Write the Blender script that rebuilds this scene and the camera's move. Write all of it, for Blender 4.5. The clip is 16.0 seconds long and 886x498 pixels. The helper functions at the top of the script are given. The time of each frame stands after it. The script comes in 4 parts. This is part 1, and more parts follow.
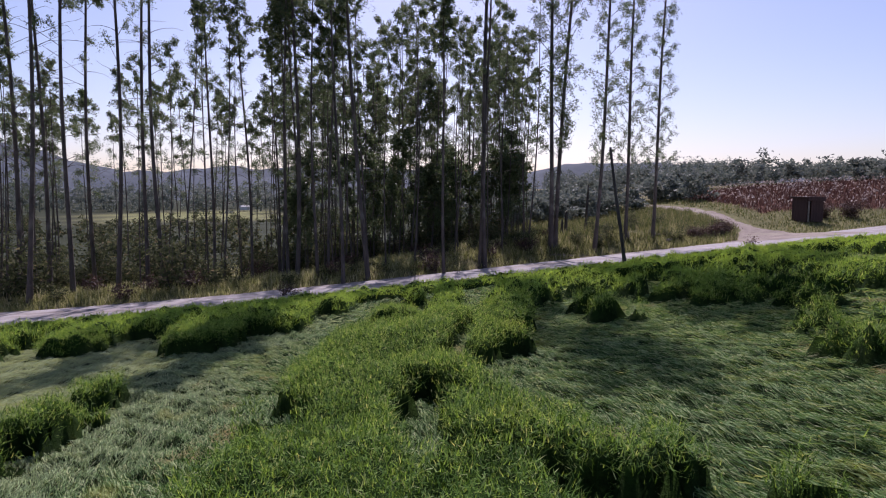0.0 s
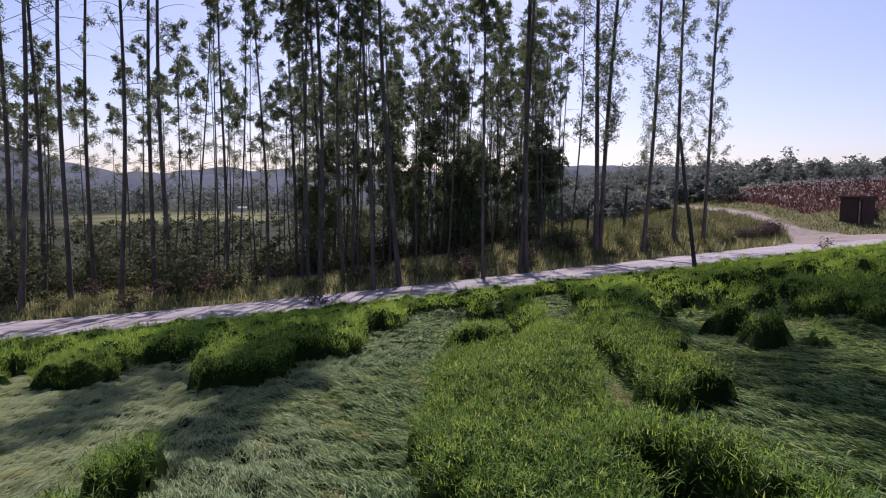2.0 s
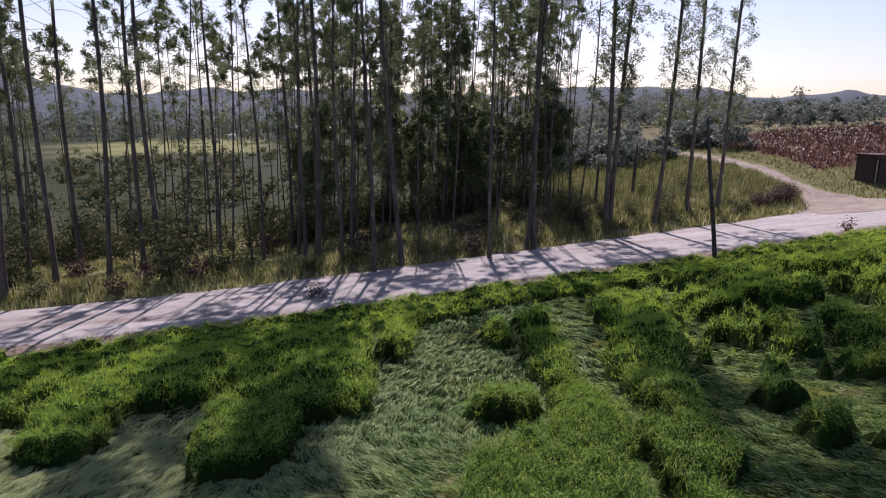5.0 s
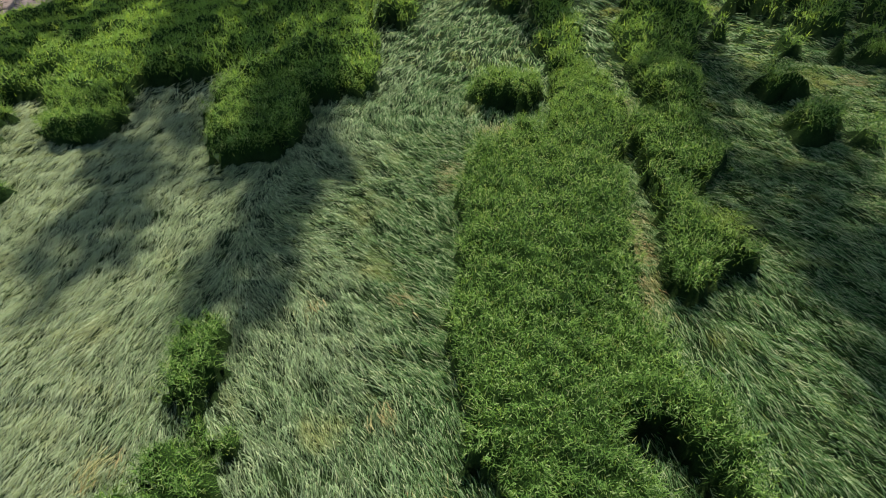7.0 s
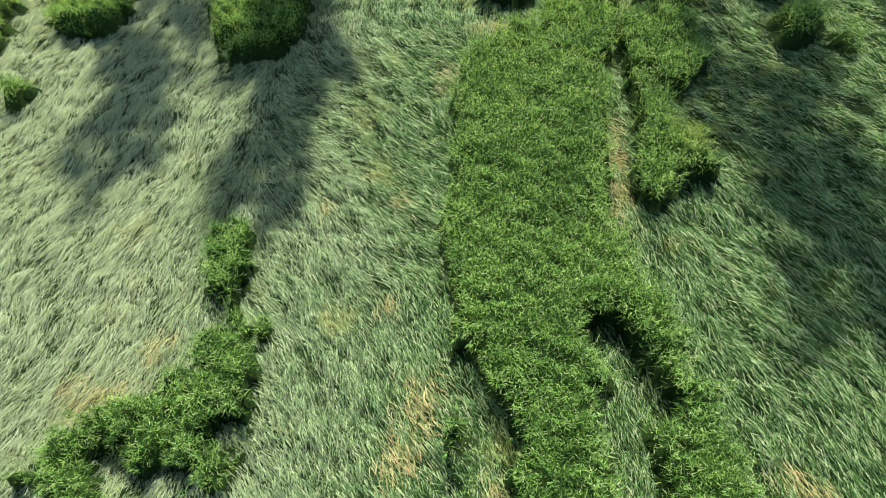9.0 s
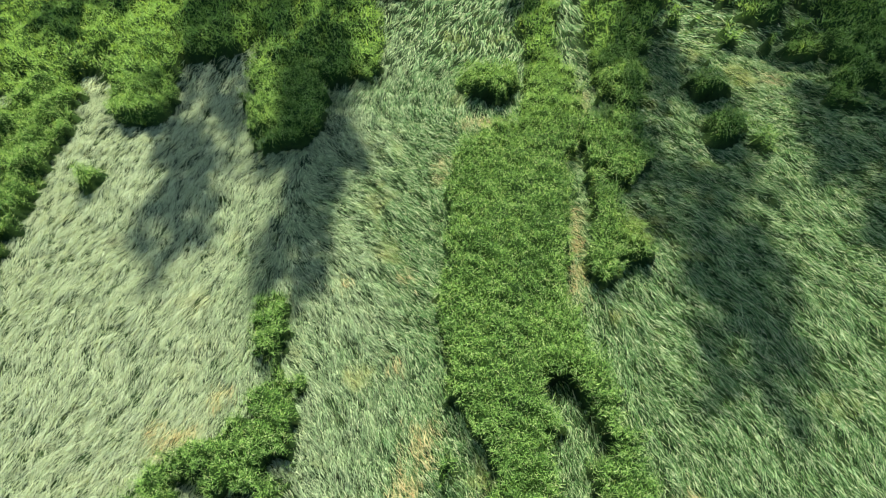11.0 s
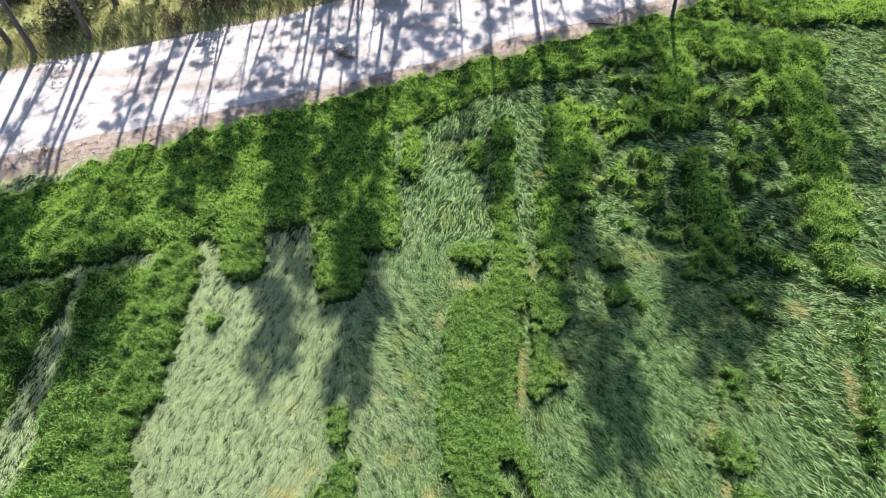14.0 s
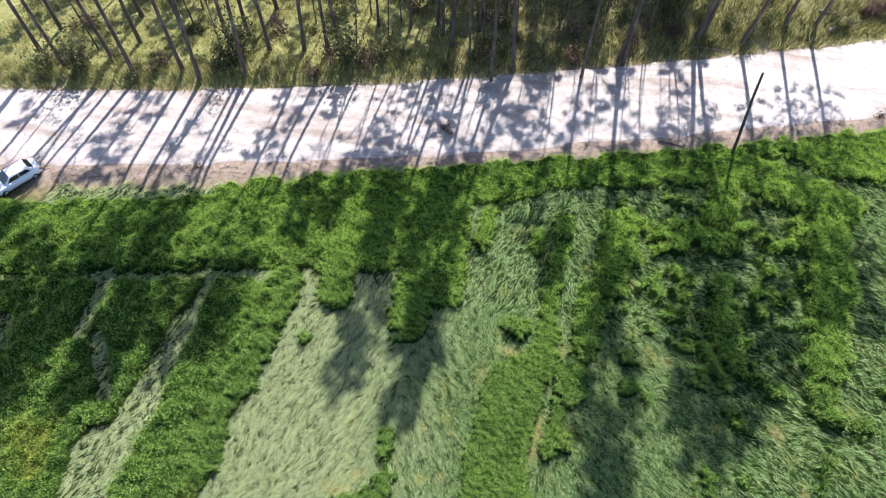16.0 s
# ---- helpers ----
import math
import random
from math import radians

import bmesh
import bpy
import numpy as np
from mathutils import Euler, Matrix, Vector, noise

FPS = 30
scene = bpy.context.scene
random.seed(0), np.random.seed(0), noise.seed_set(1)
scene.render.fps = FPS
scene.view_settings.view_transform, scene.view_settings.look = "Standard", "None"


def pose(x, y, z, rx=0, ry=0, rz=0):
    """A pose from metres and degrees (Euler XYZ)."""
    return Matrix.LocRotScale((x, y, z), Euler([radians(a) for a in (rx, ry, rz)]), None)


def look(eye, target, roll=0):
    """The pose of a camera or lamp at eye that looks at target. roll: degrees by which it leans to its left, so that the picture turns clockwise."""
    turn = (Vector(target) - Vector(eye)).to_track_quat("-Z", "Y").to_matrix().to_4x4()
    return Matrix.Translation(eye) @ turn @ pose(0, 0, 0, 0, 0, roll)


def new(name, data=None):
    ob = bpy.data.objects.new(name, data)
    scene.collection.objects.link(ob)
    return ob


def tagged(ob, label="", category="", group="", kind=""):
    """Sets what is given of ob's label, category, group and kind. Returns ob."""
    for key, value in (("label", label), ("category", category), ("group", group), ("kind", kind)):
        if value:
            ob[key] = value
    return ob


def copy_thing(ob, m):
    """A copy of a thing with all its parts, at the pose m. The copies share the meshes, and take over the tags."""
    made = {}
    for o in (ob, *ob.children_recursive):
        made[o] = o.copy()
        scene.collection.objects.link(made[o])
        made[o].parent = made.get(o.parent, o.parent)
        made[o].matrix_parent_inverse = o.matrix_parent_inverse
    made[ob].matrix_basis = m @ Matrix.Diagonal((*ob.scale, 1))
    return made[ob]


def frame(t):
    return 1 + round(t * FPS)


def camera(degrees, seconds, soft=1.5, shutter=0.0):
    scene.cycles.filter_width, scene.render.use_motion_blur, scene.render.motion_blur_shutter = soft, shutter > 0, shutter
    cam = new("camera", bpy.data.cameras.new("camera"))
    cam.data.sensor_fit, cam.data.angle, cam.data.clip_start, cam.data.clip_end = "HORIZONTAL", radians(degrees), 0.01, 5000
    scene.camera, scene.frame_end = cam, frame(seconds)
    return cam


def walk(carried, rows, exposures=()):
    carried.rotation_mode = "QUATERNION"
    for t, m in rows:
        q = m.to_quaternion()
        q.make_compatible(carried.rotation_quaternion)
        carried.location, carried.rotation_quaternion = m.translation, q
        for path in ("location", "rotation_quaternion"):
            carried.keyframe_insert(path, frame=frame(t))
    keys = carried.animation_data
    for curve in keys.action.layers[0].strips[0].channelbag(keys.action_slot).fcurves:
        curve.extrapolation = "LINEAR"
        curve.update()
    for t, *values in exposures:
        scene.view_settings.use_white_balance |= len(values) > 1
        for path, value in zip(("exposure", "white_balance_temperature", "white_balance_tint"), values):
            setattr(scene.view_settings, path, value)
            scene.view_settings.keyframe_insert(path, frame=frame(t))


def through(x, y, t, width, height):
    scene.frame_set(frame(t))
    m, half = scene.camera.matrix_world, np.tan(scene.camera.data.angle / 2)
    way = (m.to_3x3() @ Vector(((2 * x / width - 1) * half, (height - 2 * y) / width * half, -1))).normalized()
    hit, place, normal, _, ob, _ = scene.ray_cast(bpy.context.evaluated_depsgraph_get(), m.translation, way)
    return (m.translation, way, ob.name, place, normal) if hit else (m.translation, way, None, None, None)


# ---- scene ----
# ---- camera and its walk: seconds, x, y, z, yaw, pitch, roll ----
cam = camera(70.6, 16.0, 1.1)
PATH = [
    (0.0, 0.00, 0.00, 3.43, 0.00, -5.23, 0.26),
    (0.5, -0.92, 1.48, 3.07, -0.37, -5.15, 0.56),
    (1.0, -1.76, 2.90, 2.81, -0.55, -5.18, 0.72),
    (1.5, -2.54, 4.14, 2.70, -0.58, -5.09, 0.53),
    (2.0, -3.32, 5.00, 3.00, -0.49, -5.04, 0.38),
    (2.5, -3.76, 5.81, 3.45, -0.50, -5.00, 0.55),
    (3.0, -4.04, 6.35, 4.05, -0.75, -5.22, 0.90),
    (3.2, -4.02, 6.58, 4.30, -0.78, -5.30, 0.85),
    (4.0, -4.08, 7.20, 5.30, -0.90, -5.50, 0.75),
    (4.6, -4.13, 7.62, 6.08, -1.05, -8.00, 0.65),
    (5.3, -4.18, 7.98, 7.00, -1.30, -16.48, 0.58),
    (5.5, -4.21, 8.09, 7.23, -1.32, -19.95, 0.70),
    (6.0, -4.24, 8.24, 7.73, -1.40, -28.78, 0.80),
    (6.5, -4.16, 8.38, 8.11, -1.20, -37.19, 0.83),
    (7.0, -4.00, 8.44, 8.50, -0.82, -46.32, 0.80),
    (7.5, -3.90, 8.44, 8.87, -0.60, -54.68, 0.75),
    (8.0, -3.79, 8.46, 9.37, -0.23, -60.42, 0.50),
    (8.5, -3.76, 8.45, 9.99, -0.09, -60.50, 0.26),
    (9.0, -3.75, 8.41, 10.76, -0.02, -60.52, 0.14),
    (9.2, -3.74, 8.41, 11.06, 0.02, -60.58, 0.10),
    (11.5, -3.62, 8.28, 17.17, -0.36, -60.90, 0.25),
    (12.0, -3.58, 8.20, 19.48, -0.48, -60.90, 0.34),
    (12.5, -3.55, 8.02, 21.91, -0.39, -60.62, 0.22),
    (13.0, -3.52, 7.84, 24.20, -0.21, -60.38, 0.07),
    (13.5, -3.48, 7.71, 26.58, -0.03, -60.27, -0.13),
    (14.0, -3.46, 7.58, 28.90, 0.12, -60.20, -0.32),
    (14.5, -3.40, 7.41, 31.33, 0.20, -60.06, -0.42),
    (15.0, -3.33, 7.24, 33.67, 0.40, -59.93, -0.50),
    (15.5, -3.38, 7.04, 35.88, 4.00, -59.70, 0.10),
    (16.0, -3.69, 6.82, 37.75, 11.05, -59.48, 1.56),
]
EXPOSURES = [
    (0.0, 0.07, 5850, 36), (3.0, 0.12, 5850, 36), (5.5, 0.34, 6150, 30), (7.0, 0.66, 6100, 14),
    (8.5, 1.22, 6000, 12), (12.0, 1.57, 6000, 12), (14.5, 1.5, 6050, 15), (16.0, 1.40, 6100, 17),
]
walk(cam, [(t, pose(x, y, z, 90 + p, 0, w) @ pose(0, 0, 0, 0, 0, r)) for t, x, y, z, w, p, r in PATH], EXPOSURES)

# ---- sky and sun ----
SUN_UP, SUN_TURN = 46.0, 0.0
sky_world = bpy.data.worlds.new("sky")
scene.world = sky_world
sky_world.use_nodes = True
sky = sky_world.node_tree.nodes.new("ShaderNodeTexSky")
sky.sky_type, sky.sun_disc = "NISHITA", False
sky.sun_elevation, sky.sun_rotation = radians(SUN_UP), radians(SUN_TURN)
sky.dust_density, sky.air_density, sky.ozone_density = 1.0, 1.0, 0.7
background = sky_world.node_tree.nodes["Background"]
background.inputs["Strength"].default_value = 0.1
sky_world.node_tree.links.new(sky.outputs[0], background.inputs[0])
sun = new("sun", bpy.data.lights.new("sun", "SUN"))
sun.data.energy, sun.data.angle, sun.data.color = 4.9, radians(0.55), (1.0, 0.95, 0.86)
sun.matrix_world = look((0, 0, 60), (-math.sin(radians(SUN_TURN)) * 40, -math.cos(radians(SUN_TURN)) * 40, 60 - 40 * math.tan(radians(SUN_UP))))


# ---- materials ----
def node_material(name):
    m = bpy.data.materials.new(name)
    m.use_nodes = True
    n = m.node_tree.nodes
    return m, n, m.node_tree.links, n["Principled BSDF"]


def ramp(n, stops):
    r = n.new("ShaderNodeValToRGB")
    while len(r.color_ramp.elements) < len(stops):
        r.color_ramp.elements.new(0.5)
    for e, (p, c) in zip(r.color_ramp.elements, stops):
        e.position, e.color = p, (*c, 1)
    return r


def noise_node(n, links, scale, detail=4, rough=0.6, space="Object", stretch=None):
    co = n.new("ShaderNodeTexCoord")
    t = n.new("ShaderNodeTexNoise")
    t.inputs["Scale"].default_value, t.inputs["Detail"].default_value, t.inputs["Roughness"].default_value = scale, detail, rough
    source = co.outputs[space]
    if stretch:
        mp = n.new("ShaderNodeMapping")
        mp.inputs["Scale"].default_value = stretch
        links.new(source, mp.inputs["Vector"])
        source = mp.outputs["Vector"]
    links.new(source, t.inputs["Vector"])
    return t


def mix_colour(n, links, factor, a, b, blend="MIX"):
    m = n.new("ShaderNodeMix")
    m.data_type, m.blend_type = "RGBA", blend
    for socket, value in ((m.inputs["Factor"], factor), (m.inputs[6], a), (m.inputs[7], b)):
        if isinstance(value, (int, float)):
            socket.default_value = value
        elif isinstance(value, tuple):
            socket.default_value = (*value, 1)
        else:
            links.new(value, socket)
    return m.outputs[2]


def leaf_material(name, stops, through=0.35, rough=0.5, patch=None, patch_scale=0.25, gloss=0.35, west_sheen=None, belt=None, mottle=None, shine_through=None):
    """Blades and leaves: a colour of its own for each, light coming through, wide patches of another tone."""
    m, n, links, bsdf = node_material(name)
    geo = n.new("ShaderNodeNewGeometry")
    r = ramp(n, stops)
    links.new(geo.outputs["Random Per Island"], r.inputs[0])
    colour = r.outputs[0]
    if patch:
        t = noise_node(n, links, patch_scale, 3, 0.55)
        limits = ramp(n, [(0.6, (0, 0, 0)), (0.76, (1, 1, 1))])
        links.new(t.outputs["Fac"], limits.inputs[0])
        colour = mix_colour(n, links, limits.outputs[0], colour, mix_colour(n, links, 0.5, colour, patch))
    # paler towards the west: the flattened blades' sheen is mixed into the colour
    if west_sheen:
        co, apart = n.new("ShaderNodeTexCoord"), n.new("ShaderNodeSeparateXYZ")
        links.new(co.outputs["Object"], apart.inputs[0])
        wide = noise_node(n, links, 0.35, 3, 0.6)
        add = n.new("ShaderNodeMath")
        add.operation = "MULTIPLY_ADD"
        links.new(wide.outputs["Fac"], add.inputs[0])
        add.inputs[1].default_value = 9.0
        links.new(apart.outputs["X"], add.inputs[2])
        fit_range = n.new("ShaderNodeMapRange")
        links.new(add.outputs[0], fit_range.inputs["Value"])
        for key, value in (("From Min", 0.4), ("From Max", -6.8), ("To Min", 0.0), ("To Max", 0.6)):
            fit_range.inputs[key].default_value = value
        colour = mix_colour(n, links, fit_range.outputs[0], colour, west_sheen)
    if mottle:
        t = noise_node(n, links, mottle, 3, 0.6)
        shade = ramp(n, [(0.36, (0.62, 0.68, 0.66)), (0.58, (1, 1, 1))])
        links.new(t.outputs["Fac"], shade.inputs[0])
        colour = mix_colour(n, links, 1.0, colour, shade.outputs[0], "MULTIPLY")
    if belt:
        co, apart = n.new("ShaderNodeTexCoord"), n.new("ShaderNodeSeparateXYZ")
        links.new(co.outputs["Object"], apart.inputs[0])
        wide = noise_node(n, links, 0.3, 3, 0.6)
        add = n.new("ShaderNodeMath")
        add.operation = "MULTIPLY_ADD"
        links.new(wide.outputs["Fac"], add.inputs[0])
        add.inputs[1].default_value = 14.0
        links.new(apart.outputs["Y"], add.inputs[2])
        fit_range = n.new("ShaderNodeMapRange")
        links.new(add.outputs[0], fit_range.inputs["Value"])
        for key, value in (("From Min", 28.0), ("From Max", 40.0), ("To Min", 0.0), ("To Max", 0.7)):
            fit_range.inputs[key].default_value = value
        colour = mix_colour(n, links, fit_range.outputs[0], colour, belt)
    links.new(colour, bsdf.inputs["Base Color"])
    bsdf.inputs["Roughness"].default_value = rough
    bsdf.inputs["Specular IOR Level"].default_value = gloss
    tr = n.new("ShaderNodeBsdfTranslucent")
    links.new(mix_colour(n, links, 1.0, colour, shine_through, "MULTIPLY") if shine_through else colour, tr.inputs["Color"])
    mx = n.new("ShaderNodeMixShader")
    mx.inputs[0].default_value = through
    links.new(bsdf.outputs[0], mx.inputs[1])
    links.new(tr.outputs[0], mx.inputs[2])
    links.new(mx.outputs[0], n["Material Output"].inputs["Surface"])
    return m


def rough_material(name, dark, light, scale=3.0, fine=30.0, rough=0.9, bump=0.3, stretch=None, accent=None, metal=0.0):
    m, n, links, bsdf = node_material(name)
    big, small = noise_node(n, links, scale, 5, 0.65, stretch=stretch), noise_node(n, links, fine, 4, 0.7, stretch=stretch)
    r = ramp(n, [(0.32, dark), (0.68, light)])
    links.new(big.outputs["Fac"], r.inputs[0])
    grain = ramp(n, [(0.3, (0.72, 0.72, 0.72)), (0.7, (1.0, 1.0, 1.0))])
    links.new(small.outputs["Fac"], grain.inputs[0])
    colour = mix_colour(n, links, 1.0, r.outputs[0], grain.outputs[0], "MULTIPLY")
    if accent:
        third = noise_node(n, links, scale * 0.37, 3, 0.5)
        limits = ramp(n, [(0.52, (0, 0, 0)), (0.66, (1, 1, 1))])
        links.new(third.outputs["Fac"], limits.inputs[0])
        colour = mix_colour(n, links, limits.outputs[0], colour, accent)
    links.new(colour, bsdf.inputs["Base Color"])
    bsdf.inputs["Roughness"].default_value, bsdf.inputs["Metallic"].default_value = rough, metal
    b = n.new("ShaderNodeBump")
    b.inputs["Strength"].default_value, b.inputs["Distance"].default_value = bump, 0.05
    links.new(small.outputs["Fac"], b.inputs["Height"])
    links.new(b.outputs[0], bsdf.inputs["Normal"])
    return m


def plain_material(name, colour, rough=0.5, metal=0.0, coat=0.0):
    m, n, links, bsdf = node_material(name)
    t = noise_node(n, links, 9.0, 4, 0.6)
    r = ramp(n, [(0.3, tuple(c * 0.88 for c in colour)), (0.7, colour)])
    links.new(t.outputs["Fac"], r.inputs[0])
    links.new(r.outputs[0], bsdf.inputs["Base Color"])
    bsdf.inputs["Roughness"].default_value, bsdf.inputs["Metallic"].default_value = rough, metal
    bsdf.inputs["Coat Weight"].default_value = coat
    return m


def cover_material():
    """The ground: leaf litter, with dirt, grass and red soil where the cover attribute says so."""
    m, n, links, bsdf = node_material("ground_cover")
    at = n.new("ShaderNodeAttribute")
    at.attribute_name = "cover"
    part_of = n.new("ShaderNodeSeparateColor")
    links.new(at.outputs["Color"], part_of.inputs[0])
    big, mid, small = noise_node(n, links, 0.25, 5, 0.6), noise_node(n, links, 2.2, 5, 0.7), noise_node(n, links, 14, 4, 0.7)

    def two(a, b, source):
        r = ramp(n, [(0.35, a), (0.65, b)])
        links.new(source.outputs["Fac"], r.inputs[0])
        return r.outputs[0]

    litter = mix_colour(n, links, big.outputs["Fac"], two((0.075, 0.06, 0.035), (0.20, 0.16, 0.09), mid), two((0.10, 0.105, 0.03), (0.24, 0.22, 0.085), mid))
    dirt = two((0.20, 0.15, 0.115), (0.33, 0.265, 0.215), mid)
    meadow = mix_colour(n, links, big.outputs["Fac"], two((0.12, 0.155, 0.035), (0.22, 0.26, 0.08), mid), two((0.18, 0.17, 0.065), (0.34, 0.30, 0.14), mid))
    red = two((0.085, 0.035, 0.022), (0.17, 0.075, 0.045), mid)
    colour = mix_colour(n, links, part_of.outputs[1], litter, meadow)
    colour = mix_colour(n, links, part_of.outputs[2], colour, red)
    colour = mix_colour(n, links, part_of.outputs[0], colour, dirt)
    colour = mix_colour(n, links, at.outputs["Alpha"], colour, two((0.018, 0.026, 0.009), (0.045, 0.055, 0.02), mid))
    grain = ramp(n, [(0.3, (0.65, 0.65, 0.65)), (0.7, (1, 1, 1))])
    links.new(small.outputs["Fac"], grain.inputs[0])
    links.new(mix_colour(n, links, 1.0, colour, grain.outputs[0], "MULTIPLY"), bsdf.inputs["Base Color"])
    bsdf.inputs["Roughness"].default_value, bsdf.inputs["Specular IOR Level"].default_value = 0.95, 0.1
    b = n.new("ShaderNodeBump")
    b.inputs["Strength"].default_value, b.inputs["Distance"].default_value = 0.6, 0.12
    links.new(mid.outputs["Fac"], b.inputs["Height"])
    links.new(b.outputs[0], bsdf.inputs["Normal"])
    return m


def road_material():
    """Pale packed earth: wheel-worn bands along it, stones and damp stains."""
    m, n, links, bsdf = node_material("packed_earth")
    along = noise_node(n, links, 0.55, 4, 0.6, stretch=(0.16, 1.0, 1.0))
    mid, small = noise_node(n, links, 1.7, 6, 0.7), noise_node(n, links, 26, 5, 0.75)
    r = ramp(n, [(0.34, (0.26, 0.22, 0.195)), (0.5, (0.36, 0.332, 0.312)), (0.7, (0.415, 0.388, 0.37))])
    links.new(along.outputs["Fac"], r.inputs[0])
    stain = ramp(n, [(0.30, (0.72, 0.68, 0.64)), (0.55, (1, 1, 1))])
    links.new(mid.outputs["Fac"], stain.inputs[0])
    grain = ramp(n, [(0.28, (0.78, 0.75, 0.73)), (0.6, (1, 1, 1))])
    links.new(small.outputs["Fac"], grain.inputs[0])
    colour = mix_colour(n, links, 1.0, mix_colour(n, links, 1.0, r.outputs[0], stain.outputs[0], "MULTIPLY"), grain.outputs[0], "MULTIPLY")
    links.new(colour, bsdf.inputs["Base Color"])
    bsdf.inputs["Roughness"].default_value = 0.92
    b = n.new("ShaderNodeBump")
    b.inputs["Strength"].default_value, b.inputs["Distance"].default_value = 0.45, 0.05
    links.new(small.outputs["Fac"], b.inputs["Height"])
    links.new(b.outputs[0], bsdf.inputs["Normal"])
    return m


def canopy_material():
    """The crop's thick lower layer: green stems where it stands, matted straw-green where it lies, both darkened to
    paint in the shade between blades.
    """
    m, n, links, bsdf = node_material("crop_mat")
    at = n.new("ShaderNodeAttribute")
    at.attribute_name = "stand"
    mid, small = noise_node(n, links, 1.1, 5, 0.65), noise_node(n, links, 22, 4, 0.7)
    up = ramp(n, [(0.35, (0.014, 0.034, 0.005)), (0.65, (0.04, 0.082, 0.012))])
    down = ramp(n, [(0.30, (0.011, 0.026, 0.006)), (0.6, (0.03, 0.052, 0.013)), (0.78, (0.07, 0.072, 0.024))])
    links.new(mid.outputs["Fac"], up.inputs[0])
    links.new(mid.outputs["Fac"], down.inputs[0])
    grain = ramp(n, [(0.3, (0.55, 0.55, 0.55)), (0.7, (1, 1, 1))])
    links.new(small.outputs["Fac"], grain.inputs[0])
    colour = mix_colour(n, links, at.outputs["Fac"], down.outputs[0], up.outputs[0])
    links.new(mix_colour(n, links, 1.0, colour, grain.outputs[0], "MULTIPLY"), bsdf.inputs["Base Color"])
    bsdf.inputs["Roughness"].default_value, bsdf.inputs["Specular IOR Level"].default_value = 0.95, 0.05
    b = n.new("ShaderNodeBump")
    b.inputs["Strength"].default_value, b.inputs["Distance"].default_value = 0.8, 0.1
    links.new(small.outputs["Fac"], b.inputs["Height"])
    links.new(b.outputs[0], bsdf.inputs["Normal"])
    return m


MAT_GROUND, MAT_ROAD, MAT_CANOPY = cover_material(), road_material(), canopy_material()
MAT_STAND = leaf_material("standing_crop", [(0.0, (0.022, 0.055, 0.010)), (0.3, (0.085, 0.18, 0.032)), (0.6, (0.22, 0.39, 0.075)), (0.88, (0.36, 0.54, 0.14)), (1.0, (0.56, 0.62, 0.28))], 0.5, 0.6, (0.42, 0.40, 0.07), 0.16, 0.06, belt=(0.31, 0.50, 0.085), mottle=1.3, shine_through=(1.3, 1.08, 0.5))
MAT_LODGED = leaf_material("lodged_crop", [(0.0, (0.016, 0.042, 0.009)), (0.3, (0.065, 0.135, 0.03)), (0.6, (0.17, 0.31, 0.105)), (0.82, (0.41, 0.54, 0.25)), (1.0, (0.56, 0.60, 0.32))], 0.42, 0.6, (0.42, 0.40, 0.09), 0.6, 0.06, (0.50, 0.555, 0.33), shine_through=(1.25, 1.08, 0.5))
MAT_STRAW = leaf_material("yellowed_straw", [(0.0, (0.16, 0.19, 0.05)), (0.35, (0.33, 0.33, 0.11)), (0.8, (0.48, 0.41, 0.15)), (1.0, (0.48, 0.30, 0.10))], 0.3, 0.6)
MAT_GRASS = leaf_material("verge_grass", [(0.0, (0.15, 0.165, 0.045)), (0.5, (0.32, 0.315, 0.11)), (0.85, (0.48, 0.44, 0.20)), (1.0, (0.60, 0.53, 0.32))], 0.46, 0.6)
MAT_BANK = leaf_material("bank_grass", [(0.0, (0.06, 0.075, 0.02)), (0.5, (0.15, 0.165, 0.05)), (0.85, (0.27, 0.25, 0.10)), (1.0, (0.40, 0.34, 0.19))], 0.42, 0.6, (0.10, 0.08, 0.035), 0.3)
MAT_LEAF = leaf_material("gum_leaf", [(0.0, (0.055, 0.08, 0.032)), (0.6, (0.13, 0.175, 0.07)), (0.95, (0.22, 0.245, 0.11)), (1.0, (0.28, 0.21, 0.10))], 0.55, 0.42)
MAT_SHRUB = leaf_material("shrub_leaf", [(0.0, (0.045, 0.055, 0.025)), (0.5, (0.09, 0.105, 0.045)), (0.85, (0.15, 0.15, 0.07)), (1.0, (0.23, 0.18, 0.10))], 0.38, 0.75, gloss=0.08)
MAT_BROWN = leaf_material("dry_twig", [(0.0, (0.05, 0.028, 0.02)), (0.6, (0.10, 0.058, 0.042)), (1.0, (0.18, 0.12, 0.085))], 0.2, 0.7)
MAT_RED = leaf_material("dry_red_crop", [(0.0, (0.07, 0.032, 0.024)), (0.6, (0.14, 0.065, 0.045)), (0.9, (0.21, 0.125, 0.085)), (0.93, (0.5, 0.42, 0.34)), (1.0, (0.66, 0.58, 0.48))], 0.25, 0.7)
MAT_HEAD = leaf_material("dry_seed_head", [(0.0, (0.34, 0.25, 0.20)), (0.6, (0.55, 0.45, 0.37)), (1.0, (0.70, 0.62, 0.54))], 0.3, 0.7)
# distant leaves, paled and greyed to carry the haze in their colour
MAT_HAZED_LEAF = leaf_material("hazed_far_leaf", [(0.0, (0.12, 0.145, 0.12)), (0.6, (0.175, 0.20, 0.155)), (1.0, (0.24, 0.25, 0.19))], 0.35, 0.7)
